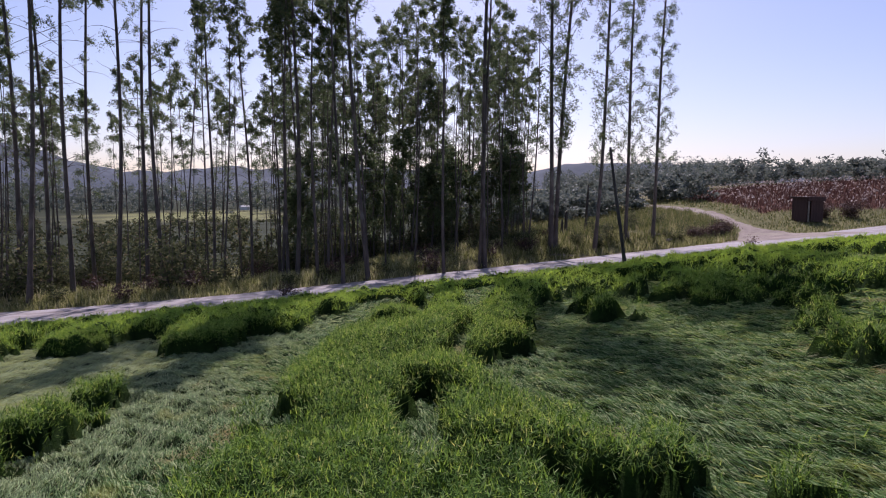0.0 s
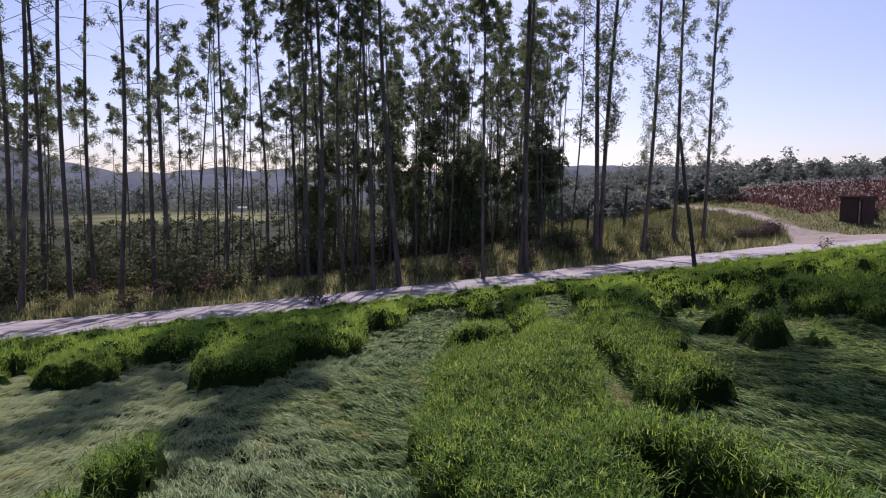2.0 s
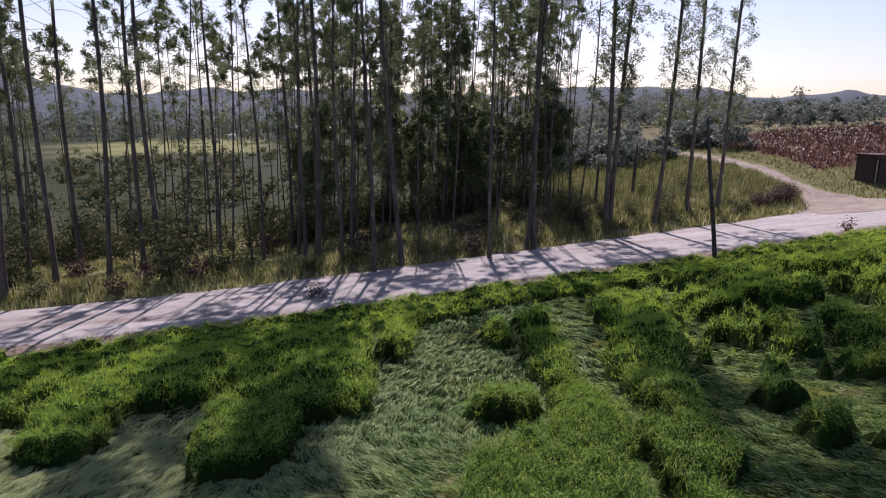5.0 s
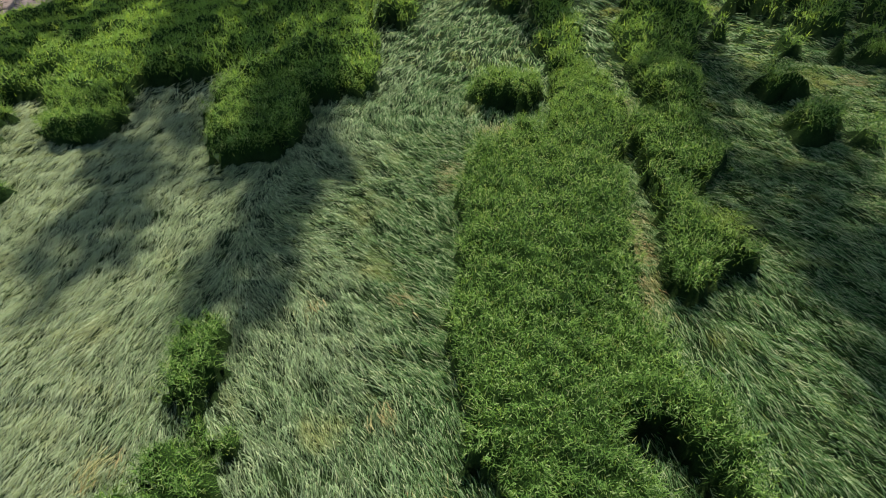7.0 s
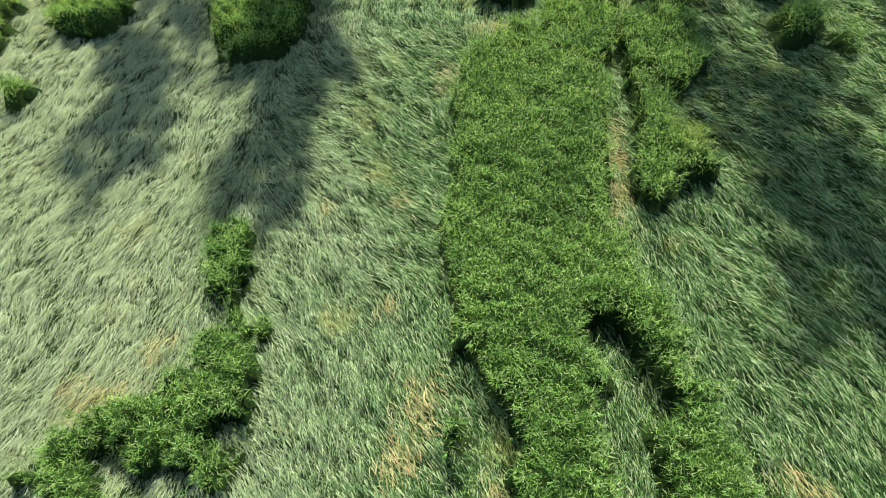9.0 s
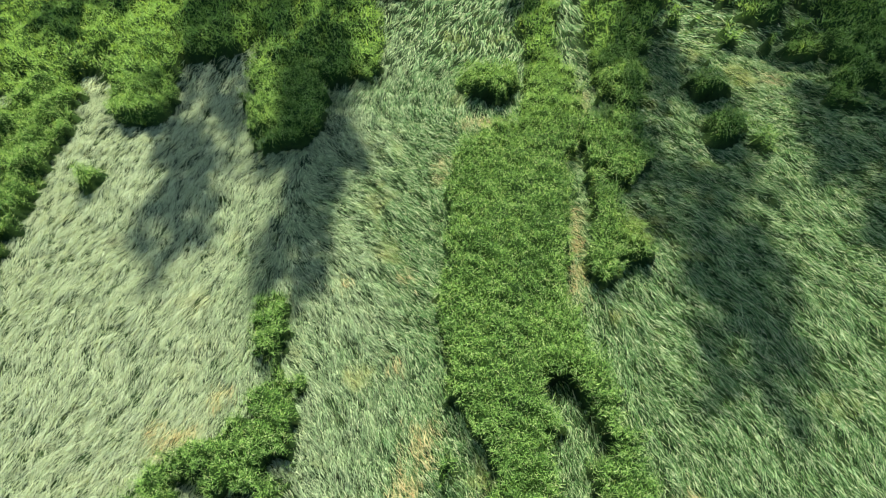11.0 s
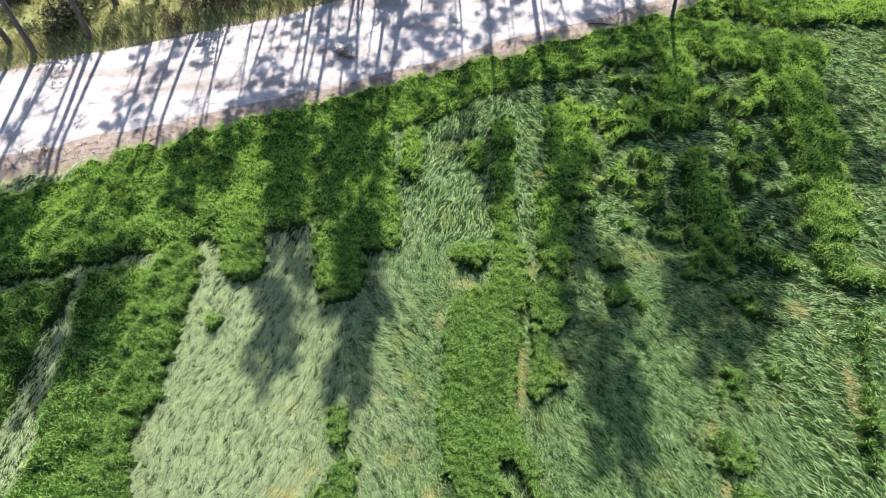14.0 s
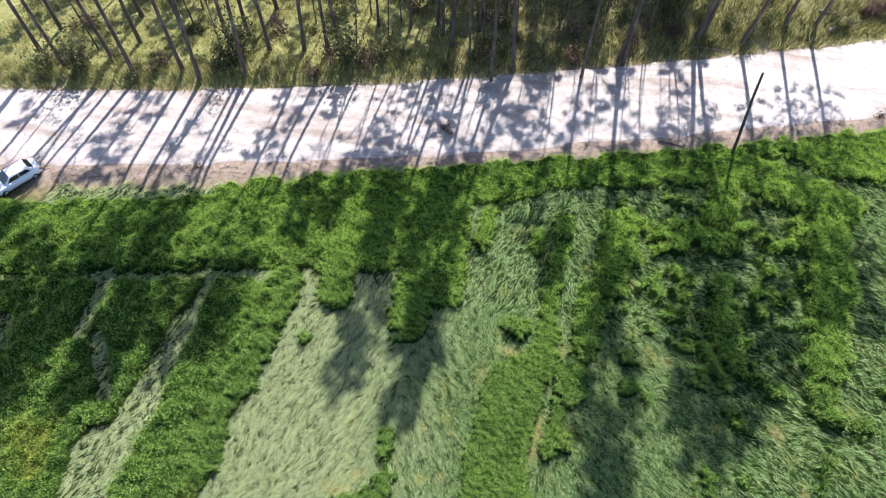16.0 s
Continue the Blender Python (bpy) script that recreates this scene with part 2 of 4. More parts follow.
MAT_BARK = rough_material("gum_bark", (0.05, 0.038, 0.032), (0.17, 0.135, 0.11), 1.6, 9, 0.9, 0.5, (1, 1, 0.22), (0.17, 0.14, 0.115))
MAT_DEAD = rough_material("dead_wood", (0.035, 0.028, 0.024), (0.12, 0.10, 0.085), 2.0, 12, 0.9, 0.5, (1, 1, 0.3))
MAT_TRACK = rough_material("dry_brown_earth", (0.20, 0.155, 0.115), (0.34, 0.275, 0.215), 0.8, 9, 0.95, 0.4, accent=(0.27, 0.235, 0.16))
MAT_PALE = rough_material("bleached_wood", (0.20, 0.165, 0.13), (0.42, 0.36, 0.30), 2.0, 14, 0.9, 0.4)
# wooded hills; the blue haze of distance is put into their colour
MAT_HAZED_HILL = rough_material("hazed_hill", (0.045, 0.062, 0.08), (0.068, 0.088, 0.105), 0.008, 0.05, 1.0, 0.0)


# ---- mesh helpers ----
def mesh_object(name, verts, faces, material, smooth=False, parent=None, label=""):
    """verts: n x 3; faces: a list of arrays of one width each."""
    me = bpy.data.meshes.new(name)
    loops = np.concatenate([np.asarray(f, np.int32).ravel() for f in faces])
    sizes = np.concatenate([np.full(len(f), np.asarray(f).shape[1], np.int32) for f in faces])
    verts = np.asarray(verts, np.float32)
    me.vertices.add(len(verts))
    me.vertices.foreach_set("co", verts.ravel())
    me.loops.add(len(loops))
    me.loops.foreach_set("vertex_index", loops)
    me.polygons.add(len(sizes))
    me.polygons.foreach_set("loop_start", np.concatenate([[0], np.cumsum(sizes)[:-1]]).astype(np.int32))
    me.polygons.foreach_set("loop_total", sizes)
    me.polygons.foreach_set("use_smooth", np.full(len(sizes), smooth))
    me.update(calc_edges=True)
    me.materials.append(material)
    ob = new(name, me)
    if parent:
        ob.parent = parent
    if label:
        tagged(ob, label)
    return ob


def part(name, bm, material, parent, label="", smooth=False):
    me = bpy.data.meshes.new(name)
    bm.to_mesh(me)
    bm.free()
    for p in me.polygons:
        p.use_smooth = smooth
    me.materials.append(material)
    ob = new(name, me)
    ob.parent = parent
    if label:
        tagged(ob, label)
    return ob


def grid_faces(nx, ny):
    i = np.arange(nx * ny).reshape(ny, nx)
    return np.stack([i[:-1, :-1], i[:-1, 1:], i[1:, 1:], i[1:, :-1]], -1).reshape(-1, 4)


def tube(points, radii, sides=8):
    """Verts and faces of a tapering tube through points."""
    points, radii = np.asarray(points, float), np.asarray(radii, float)
    ahead = np.gradient(points, axis=0)
    ahead /= np.linalg.norm(ahead, axis=1, keepdims=True) + 1e-9
    helper = np.where(np.abs(ahead[:, 2:3]) > 0.8, [[1.0, 0, 0]], [[0, 0, 1.0]])
    u = np.cross(ahead, helper)
    u /= np.linalg.norm(u, axis=1, keepdims=True)
    w = np.cross(ahead, u)
    a = np.linspace(0, 2 * math.pi, sides, endpoint=False)
    v = points[:, None] + radii[:, None, None] * (np.cos(a)[None, :, None] * u[:, None] + np.sin(a)[None, :, None] * w[:, None])
    n = len(points)
    i = np.arange(n * sides).reshape(n, sides)
    j = np.roll(i, -1, 1)
    quads = np.stack([i[:-1], j[:-1], j[1:], i[1:]], -1).reshape(-1, 4)
    return v.reshape(-1, 3), quads


def tubes(name, runs, material, parent=None, label="", sides=7):
    vs, fs, at = [], [], 0
    for pts, rad in runs:
        v, f = tube(pts, rad, sides)
        vs.append(v), fs.append(f + at)
        at += len(v)
    return mesh_object(name, np.concatenate(vs), [np.concatenate(fs)], material, True, parent, label)


def ribbons(base, ahead, length, width, droop, twist=0.35, simple=False):
    """Blades: a quad and a tip triangle each, or one long triangle. base, ahead: n x 3; the droop bends the tip down."""
    n = len(base)
    side = np.cross(ahead, np.array([0, 0, 1.0]))
    short = np.linalg.norm(side, axis=1) < 0.3
    turn = np.random.rand(n) * 2 * math.pi
    level = np.stack([np.cos(turn), np.sin(turn), 0 * turn], -1)
    side = np.where(short[:, None], level, side)
    side += twist * np.random.randn(n, 3) * np.linalg.norm(side, axis=1, keepdims=True)
    side /= np.linalg.norm(side, axis=1, keepdims=True) + 1e-9
    half = side * (width / 2)[:, None]
    mid = base + ahead * (length * 0.55)[:, None]
    tip = base + ahead * length[:, None]
    tip[:, 2] -= droop
    if simple:
        v = np.stack([base - 1.4 * half, base + 1.4 * half, tip], 1).reshape(-1, 3)
        return v, [np.arange(3 * n).reshape(-1, 3)]
    v = np.stack([base - half, base + half, mid + half, mid - half, tip], 1).reshape(-1, 3)
    k = np.arange(n)[:, None] * 5
    return v, [k + np.array([[0, 1, 2, 3]]), k + np.array([[3, 2, 4]])]


def leaf_blades(centre, size, lengthen=2.2, hang=0.6):
    """Small leaves as narrow lance-shaped faces of random turn, tending to hang."""
    n = len(centre)
    d = np.random.randn(n, 3)
    d[:, 2] = d[:, 2] * 0.6 - hang
    d /= np.linalg.norm(d, axis=1, keepdims=True)
    s = np.cross(d, np.random.randn(n, 3))
    s /= np.linalg.norm(s, axis=1, keepdims=True) + 1e-9
    l = (size * lengthen * 0.5)[:, None] * d
    w = (size * 0.5)[:, None] * s
    v = np.stack([centre - l - w, centre - 0.6 * l + w, centre + l], 1).reshape(-1, 3)
    return v, np.arange(n)[:, None] * 3 + np.array([[0, 1, 2]])


# ---- the lie of the land ----
def smooth_step(a, b, x):
    t = np.clip((np.asarray(x, float) - a) / (b - a), 0, 1)
    return t * t * (3 - 2 * t)


def waves(x, y, scale, seed, octaves=3):
    """Cheap smooth noise between about -1 and 1: sums of turned sines."""
    rnd = np.random.RandomState(seed)
    out, amp, total = 0.0, 1.0, 0.0
    for _ in range(octaves):
        for _ in range(3):
            a, p = rnd.rand() * math.pi * 2, rnd.rand() * 6.28
            k = 2 * math.pi / scale * (0.7 + 0.6 * rnd.rand())
            out = out + amp * np.sin(k * (np.cos(a) * x + np.sin(a) * y) + p + 1.3 * np.sin(0.6 * k * (np.sin(a) * x - np.cos(a) * y) + 2 * p))
            total += amp
        scale, amp = scale * 0.5, amp * 0.55
    return out / total * 1.6


def road_line(x):
    return 47.2 + 0.275 * x + 0.0008 * np.clip(x, -90, 60) ** 2


def across_road(x, y):
    """Metres from the road's middle, square to it; positive on the wood's side."""
    return (y - road_line(x)) * 0.964


def land(x, y):
    x, y = np.asarray(x, float), np.asarray(y, float)
    ex = np.where(x < 0, 40 * np.tanh(x / 40), 90 * np.tanh(x / 90))
    ey = np.where(y > 58, 58 + 25 * np.tanh((y - 58) / 25), np.where(y < -40, -40 + 20 * np.tanh((y + 40) / 20), y))
    z = 0.096 * ex - 0.067 * ey - 0.35
    d = across_road(x, y)
    gentle = 16 * smooth_step(22, 29, x)
    z = z + 0.46 * smooth_step(-7.0, -4.8, d) + 0.6 * smooth_step(0, 1, (d - 5.3) / (1.3 + gentle))
    z = z + 1.35 * smooth_step(0, 1, (d - 5.2) / (5.8 + gentle)) * smooth_step(-18, 6, x) + 2.6 * smooth_step(60, 105, y) * smooth_step(16, 50, x) + 0.6 * smooth_step(78, 112, y) * smooth_step(38, 56, x)
    bumps = smooth_step(5.5, 8.0, np.abs(d)) * np.where(d > 0, 1.0, 0.3)
    return z + bumps * 0.14 * waves(x, y, 5.0, 3)


def stretched(lo, hi, step, far, growth=1.25):
    mid = list(np.arange(lo, hi + step / 2, step))
    s, a, b = step, [], []
    left, right = mid[0], mid[-1]
    while left > -far:
        s *= growth
        left -= s
        right += s
        a.append(left), b.append(right)
    return np.array(a[::-1] + mid + b)


gx, gy = stretched(-62, 62, 0.9, 3800), stretched(30, 112, 0.9, 3800)
GX, GY = np.meshgrid(gx, gy)
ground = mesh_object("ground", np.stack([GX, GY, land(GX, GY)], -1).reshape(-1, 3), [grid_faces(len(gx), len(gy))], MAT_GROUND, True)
tagged(ground, "uneven ground with leaf litter, dry grass and red soil", "ground", kind="structure")
D = across_road(GX, GY)
verge_dirt = np.where(D < 0, smooth_step(7.6, 5.4, -D + 0.25 * waves(GX, GY, 3, 8)), smooth_step(5.5, 4.7, D))


def branch_middle(y):
    """x of the side track's middle at y."""
    return 34.4 + 0.6 * np.sin((y - 66) * 0.09)


def in_red_field(x, y):
    return smooth_step(39.6, 40.8, x + 0.5 * waves(x, y, 5, 16)) * smooth_step(78.5, 79.7, y + 0.6 * waves(x, y, 6, 15)) * smooth_step(1.0, -1.0, y - np.clip(118 - 0.3 * (x - 40), 100, 118))


red_soil = in_red_field(GX, GY)
turn_left, away = np.degrees(np.arctan2(-GX, GY)), np.hypot(GX, GY)
meadow = np.clip(smooth_step(14, 16, turn_left) * smooth_step(31, 29, turn_left) * smooth_step(250, 270, away) * smooth_step(400, 380, away) + smooth_step(6, 10, GX) * smooth_step(52, 56, GY) * smooth_step(108, 96, GY) * (1 - red_soil) * 0.4 + smooth_step(-8, -20, GX) * smooth_step(30, 40, GY) * 0.85 * smooth_step(75, 60, GY), 0, 1)
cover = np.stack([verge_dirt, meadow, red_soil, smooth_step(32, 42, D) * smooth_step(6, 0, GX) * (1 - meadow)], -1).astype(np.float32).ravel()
layer = ground.data.attributes.new("cover", "FLOAT_COLOR", "POINT")
layer.data.foreach_set("color", cover)

# the road: a strip of packed earth with shallow ruts, and the side track
rx = np.arange(-150, 150.1, 0.5)
rv = np.linspace(-1, 1, 25)
RX, RV = np.meshgrid(rx, rv)
half = 4.95 + 0.28 * waves(RX, 0 * RX + np.sign(RV) * 40, 6.0, 5)
ry_shift = 0.2 + RV * half
along = math.atan(0.275)
PX, PY = RX - ry_shift * math.sin(along), road_line(RX) + ry_shift * math.cos(along)
ruts = -0.035 * np.exp(-((np.abs(ry_shift + 1.0) - 0.85) / 0.28) ** 2) - 0.025 * np.exp(-((np.abs(ry_shift - 2.2) - 0.85) / 0.3) ** 2)
PZ = land(PX, PY) + 0.05 - 0.12 * smooth_step(0.9, 1.0, np.abs(RV)) + ruts + 0.012 * waves(PX, PY, 1.6, 9)
road = mesh_object("road", np.stack([PX, PY, PZ], -1).reshape(-1, 3), [grid_faces(len(rx), len(rv))], MAT_ROAD, True)
tagged(road, "pale dusty earth road with faint wheel ruts", "road", kind="structure")
by = np.arange(58, 124, 0.5)
BY, BV = np.meshgrid(by, np.linspace(-1, 1, 11))
bw = 0.95 + 6.2 * smooth_step(72, 61, BY) + 0.15 * waves(BY, BV, 4, 2)
BX = branch_middle(BY) + BV * bw
BZ = land(BX, BY) + 0.06 - 0.1 * smooth_step(0.85, 1.0, np.abs(BV))
track = mesh_object("road_side_track", np.stack([BX, BY, BZ], -1).reshape(-1, 3), [grid_faces(len(by), 11)], MAT_TRACK, True)
tagged(track, "narrow pale earth track leaving the road", "road", kind="structure")

CAR_X, CAR_Y = -44.85, 30.22

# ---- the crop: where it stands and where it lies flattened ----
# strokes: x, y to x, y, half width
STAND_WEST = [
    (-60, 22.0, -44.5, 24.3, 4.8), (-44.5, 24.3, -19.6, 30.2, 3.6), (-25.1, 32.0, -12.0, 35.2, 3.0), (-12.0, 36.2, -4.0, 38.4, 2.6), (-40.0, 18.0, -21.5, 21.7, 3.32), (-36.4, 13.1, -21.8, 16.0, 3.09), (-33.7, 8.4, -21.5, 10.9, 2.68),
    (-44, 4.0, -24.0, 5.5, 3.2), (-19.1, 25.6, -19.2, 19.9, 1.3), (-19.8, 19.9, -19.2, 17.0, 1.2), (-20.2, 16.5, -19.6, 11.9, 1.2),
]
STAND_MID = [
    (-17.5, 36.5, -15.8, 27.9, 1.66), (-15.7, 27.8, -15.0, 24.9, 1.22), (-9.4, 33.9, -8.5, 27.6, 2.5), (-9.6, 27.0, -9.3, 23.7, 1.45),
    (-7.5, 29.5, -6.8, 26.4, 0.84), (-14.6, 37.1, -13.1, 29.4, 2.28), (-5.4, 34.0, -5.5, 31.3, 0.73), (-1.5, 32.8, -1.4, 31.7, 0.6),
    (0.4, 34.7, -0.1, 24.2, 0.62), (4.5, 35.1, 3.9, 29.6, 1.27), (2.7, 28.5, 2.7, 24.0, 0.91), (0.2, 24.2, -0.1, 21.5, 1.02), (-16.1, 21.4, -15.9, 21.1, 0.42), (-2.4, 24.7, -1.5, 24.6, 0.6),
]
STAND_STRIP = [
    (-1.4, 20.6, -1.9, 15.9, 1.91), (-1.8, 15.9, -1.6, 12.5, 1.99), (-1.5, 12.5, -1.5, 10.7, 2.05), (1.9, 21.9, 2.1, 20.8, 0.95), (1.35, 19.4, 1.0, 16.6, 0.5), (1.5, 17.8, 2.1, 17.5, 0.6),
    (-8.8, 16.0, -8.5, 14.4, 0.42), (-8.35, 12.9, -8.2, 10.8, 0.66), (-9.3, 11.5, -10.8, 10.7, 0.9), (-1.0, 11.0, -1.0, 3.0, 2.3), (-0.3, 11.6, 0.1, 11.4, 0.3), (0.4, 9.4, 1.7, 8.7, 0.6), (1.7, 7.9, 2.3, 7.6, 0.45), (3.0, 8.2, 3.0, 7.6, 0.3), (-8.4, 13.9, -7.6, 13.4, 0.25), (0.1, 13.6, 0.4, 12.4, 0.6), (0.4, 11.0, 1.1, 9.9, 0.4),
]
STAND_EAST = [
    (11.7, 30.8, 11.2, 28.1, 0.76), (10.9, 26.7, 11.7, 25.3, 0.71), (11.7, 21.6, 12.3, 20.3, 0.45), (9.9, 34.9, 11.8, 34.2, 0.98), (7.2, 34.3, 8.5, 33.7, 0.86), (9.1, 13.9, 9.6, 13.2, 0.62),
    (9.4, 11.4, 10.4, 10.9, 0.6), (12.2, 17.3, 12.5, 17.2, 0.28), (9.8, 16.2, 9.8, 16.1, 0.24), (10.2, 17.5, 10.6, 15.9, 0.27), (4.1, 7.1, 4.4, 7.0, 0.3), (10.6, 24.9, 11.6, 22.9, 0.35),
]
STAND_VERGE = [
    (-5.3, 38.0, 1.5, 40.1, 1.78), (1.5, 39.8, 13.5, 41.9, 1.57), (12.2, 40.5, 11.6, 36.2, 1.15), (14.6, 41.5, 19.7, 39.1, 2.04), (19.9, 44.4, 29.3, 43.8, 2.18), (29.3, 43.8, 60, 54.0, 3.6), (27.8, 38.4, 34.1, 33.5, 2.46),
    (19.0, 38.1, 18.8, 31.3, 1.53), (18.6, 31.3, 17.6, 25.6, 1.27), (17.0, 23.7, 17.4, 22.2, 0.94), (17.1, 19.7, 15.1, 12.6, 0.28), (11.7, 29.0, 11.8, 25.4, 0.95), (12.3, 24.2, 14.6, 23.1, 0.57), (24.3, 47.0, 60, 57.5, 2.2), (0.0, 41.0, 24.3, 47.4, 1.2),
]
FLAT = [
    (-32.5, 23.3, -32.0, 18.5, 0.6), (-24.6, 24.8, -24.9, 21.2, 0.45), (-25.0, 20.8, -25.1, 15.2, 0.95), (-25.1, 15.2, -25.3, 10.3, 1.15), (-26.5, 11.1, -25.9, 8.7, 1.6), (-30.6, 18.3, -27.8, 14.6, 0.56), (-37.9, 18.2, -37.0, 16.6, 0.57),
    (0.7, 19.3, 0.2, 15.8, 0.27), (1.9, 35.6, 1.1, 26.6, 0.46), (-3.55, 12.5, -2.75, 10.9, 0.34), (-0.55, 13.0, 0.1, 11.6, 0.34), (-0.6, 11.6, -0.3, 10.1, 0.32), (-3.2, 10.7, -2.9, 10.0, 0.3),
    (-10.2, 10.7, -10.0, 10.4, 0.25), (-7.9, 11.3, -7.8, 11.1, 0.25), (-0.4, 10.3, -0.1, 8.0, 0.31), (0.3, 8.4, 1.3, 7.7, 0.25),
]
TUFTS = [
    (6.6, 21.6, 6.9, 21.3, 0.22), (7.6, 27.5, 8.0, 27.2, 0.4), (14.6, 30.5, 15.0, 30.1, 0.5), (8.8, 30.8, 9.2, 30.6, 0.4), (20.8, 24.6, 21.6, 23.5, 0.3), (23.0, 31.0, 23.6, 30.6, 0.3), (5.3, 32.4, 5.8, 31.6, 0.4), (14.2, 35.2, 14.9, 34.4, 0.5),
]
tuft_rnd = np.random.RandomState(62)
for k in range(60):
    x, y, r, a = tuft_rnd.uniform(4, 19), tuft_rnd.uniform(20, 38), 0.12 + 0.4 * tuft_rnd.rand() ** 2, tuft_rnd.uniform(0, 6.28)
    if tuft_rnd.rand() < (y - 16) / 18:
        TUFTS.append((x, y, x + 0.7 * math.cos(a), y + 0.5 * math.sin(a), r))


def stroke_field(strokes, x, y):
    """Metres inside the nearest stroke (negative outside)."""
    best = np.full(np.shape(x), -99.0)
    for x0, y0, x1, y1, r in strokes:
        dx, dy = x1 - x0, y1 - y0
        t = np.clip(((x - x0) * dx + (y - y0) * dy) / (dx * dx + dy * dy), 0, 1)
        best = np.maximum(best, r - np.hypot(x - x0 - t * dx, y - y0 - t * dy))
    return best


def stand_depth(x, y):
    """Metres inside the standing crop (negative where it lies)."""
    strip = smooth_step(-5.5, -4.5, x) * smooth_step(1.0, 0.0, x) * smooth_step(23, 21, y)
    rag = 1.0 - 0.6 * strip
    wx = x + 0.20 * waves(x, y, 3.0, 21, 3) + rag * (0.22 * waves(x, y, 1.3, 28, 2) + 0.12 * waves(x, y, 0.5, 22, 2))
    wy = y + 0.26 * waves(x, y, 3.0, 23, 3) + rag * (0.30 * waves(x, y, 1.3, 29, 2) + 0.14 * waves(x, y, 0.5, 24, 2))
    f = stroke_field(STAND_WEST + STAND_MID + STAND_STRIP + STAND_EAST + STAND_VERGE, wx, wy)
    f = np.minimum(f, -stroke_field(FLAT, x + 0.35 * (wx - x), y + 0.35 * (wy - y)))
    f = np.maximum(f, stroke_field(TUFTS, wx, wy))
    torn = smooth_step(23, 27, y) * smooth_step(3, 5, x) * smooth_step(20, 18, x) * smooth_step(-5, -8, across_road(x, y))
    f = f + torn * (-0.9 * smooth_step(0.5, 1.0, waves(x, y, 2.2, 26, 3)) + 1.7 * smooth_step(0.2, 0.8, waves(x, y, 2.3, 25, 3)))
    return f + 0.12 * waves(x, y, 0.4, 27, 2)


def standing(x, y):
    """1 where the crop stands, 0 where it lies."""
    return smooth_step(-0.02, 0.12, stand_depth(x, y))


def slump(x, y, depth):
    """Share of its height that the standing crop keeps: here and there its edge sags."""
    quiet = smooth_step(-5.5, -4.5, x) * smooth_step(3.5, 2.5, x) * smooth_step(24, 22, y)
    return 1 - (1 - quiet) * (0.3 + 0.3 * smooth_step(-0.2, 0.6, waves(x, y, 2.6, 63, 2))) * smooth_step(0.75, 0.0, depth) * smooth_step(-0.5, 0.3, waves(x, y, 3.3, 64, 2))


def field_edge(x, y):
    """Metres past the crop's edge: towards the road, or on to the trodden place where the car stands."""
    road_side = across_road(x, y) + 5.95 + 0.5 * smooth_step(-14, -28, x) - 0.45 * waves(x, y, 3.0, 31)
    return np.maximum(road_side, 1.9 - np.hypot((x - CAR_X + 0.3) * 0.5, y - CAR_Y + 0.2) + 0.3 * waves(x, y, 1.3, 32))


def in_field(x, y):
    return field_edge(x, y) < 0


def lie_angle(x, y):
    """The way that flattened stems point, in radians: one swathe to the west of the row of tufts, others fanned to the east."""
    fan = -0.62 - 0.42 * smooth_step(19, 12, y) - 0.25 * smooth_step(3, -1, x) * smooth_step(-4, -2, x)
    fan = fan + 0.18 * smooth_step(4, 12, x)
    west = np.maximum(smooth_step(-7.7, -9.3, x), smooth_step(22.5, 25, y) * smooth_step(2, 0, x))
    return fan * (1 - west) - 1.95 * west + 0.28 * waves(x, y, 7.0, 41, 2) + 0.16 * waves(x, y, 2.2, 42, 2)


def slits(x, y):
    """Long narrow ups and downs of the flattened mat, along the way that it lies."""
    jx, jy = 0.8 * waves(x, y, 1.7, 59, 2), 0.35 * waves(x, y, 1.2, 60, 2)

    def along(a):
        u, v = x * math.cos(a) + y * math.sin(a) + jx, -x * math.sin(a) + y * math.cos(a) + jy
        return waves(u * 0.3, v, 0.30, 58, 2)

    west = smooth_step(-7.7, -9.3, x)
    return 0.75 * (along(-1.95) * west + along(-0.85) * (1 - west)) + 0.35 * waves(x, y, 0.9, 61, 2)


def by_road(x, y):
    """The crop stays shorter along the road."""
    return 1 - 0.45 * smooth_step(-13, -7.5, across_road(x, y))


def lumps(x, y):
    """Mounds where the standing crop has been pushed about, outside the quiet middle strip."""
    return (0.24 + 0.16 * smooth_step(-15, -20, x)) * waves(x, y, 2.2, 54, 3) * np.clip(smooth_step(-9, -14, x) + smooth_step(24, 28, y) + smooth_step(3, 7, x), 0, 1)


def fine_steps(first, lo, near, far, hi, last):
    """Grid lines: closest together between near and far, wider out to lo and hi, widest beyond."""
    return np.concatenate([np.linspace(first, lo, 30, endpoint=False), np.arange(lo, near, 0.24), np.arange(near, far, 0.11), np.arange(far, hi, 0.24), np.linspace(hi, last, 30)])


cx, cy = fine_steps(-150, -46, -12, 4, 30, 130), fine_steps(-90, 4, 6, 26, 52, 85)
CX, CY = np.meshgrid(cx, cy)
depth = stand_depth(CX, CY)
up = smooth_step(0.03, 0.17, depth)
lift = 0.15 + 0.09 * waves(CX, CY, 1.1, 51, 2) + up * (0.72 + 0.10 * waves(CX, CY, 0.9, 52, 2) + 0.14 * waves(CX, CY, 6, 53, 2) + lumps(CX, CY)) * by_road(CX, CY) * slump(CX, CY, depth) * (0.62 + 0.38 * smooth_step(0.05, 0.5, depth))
CZ = land(CX, CY) + np.maximum(lift, 0.06)
edge = field_edge(CX, CY)
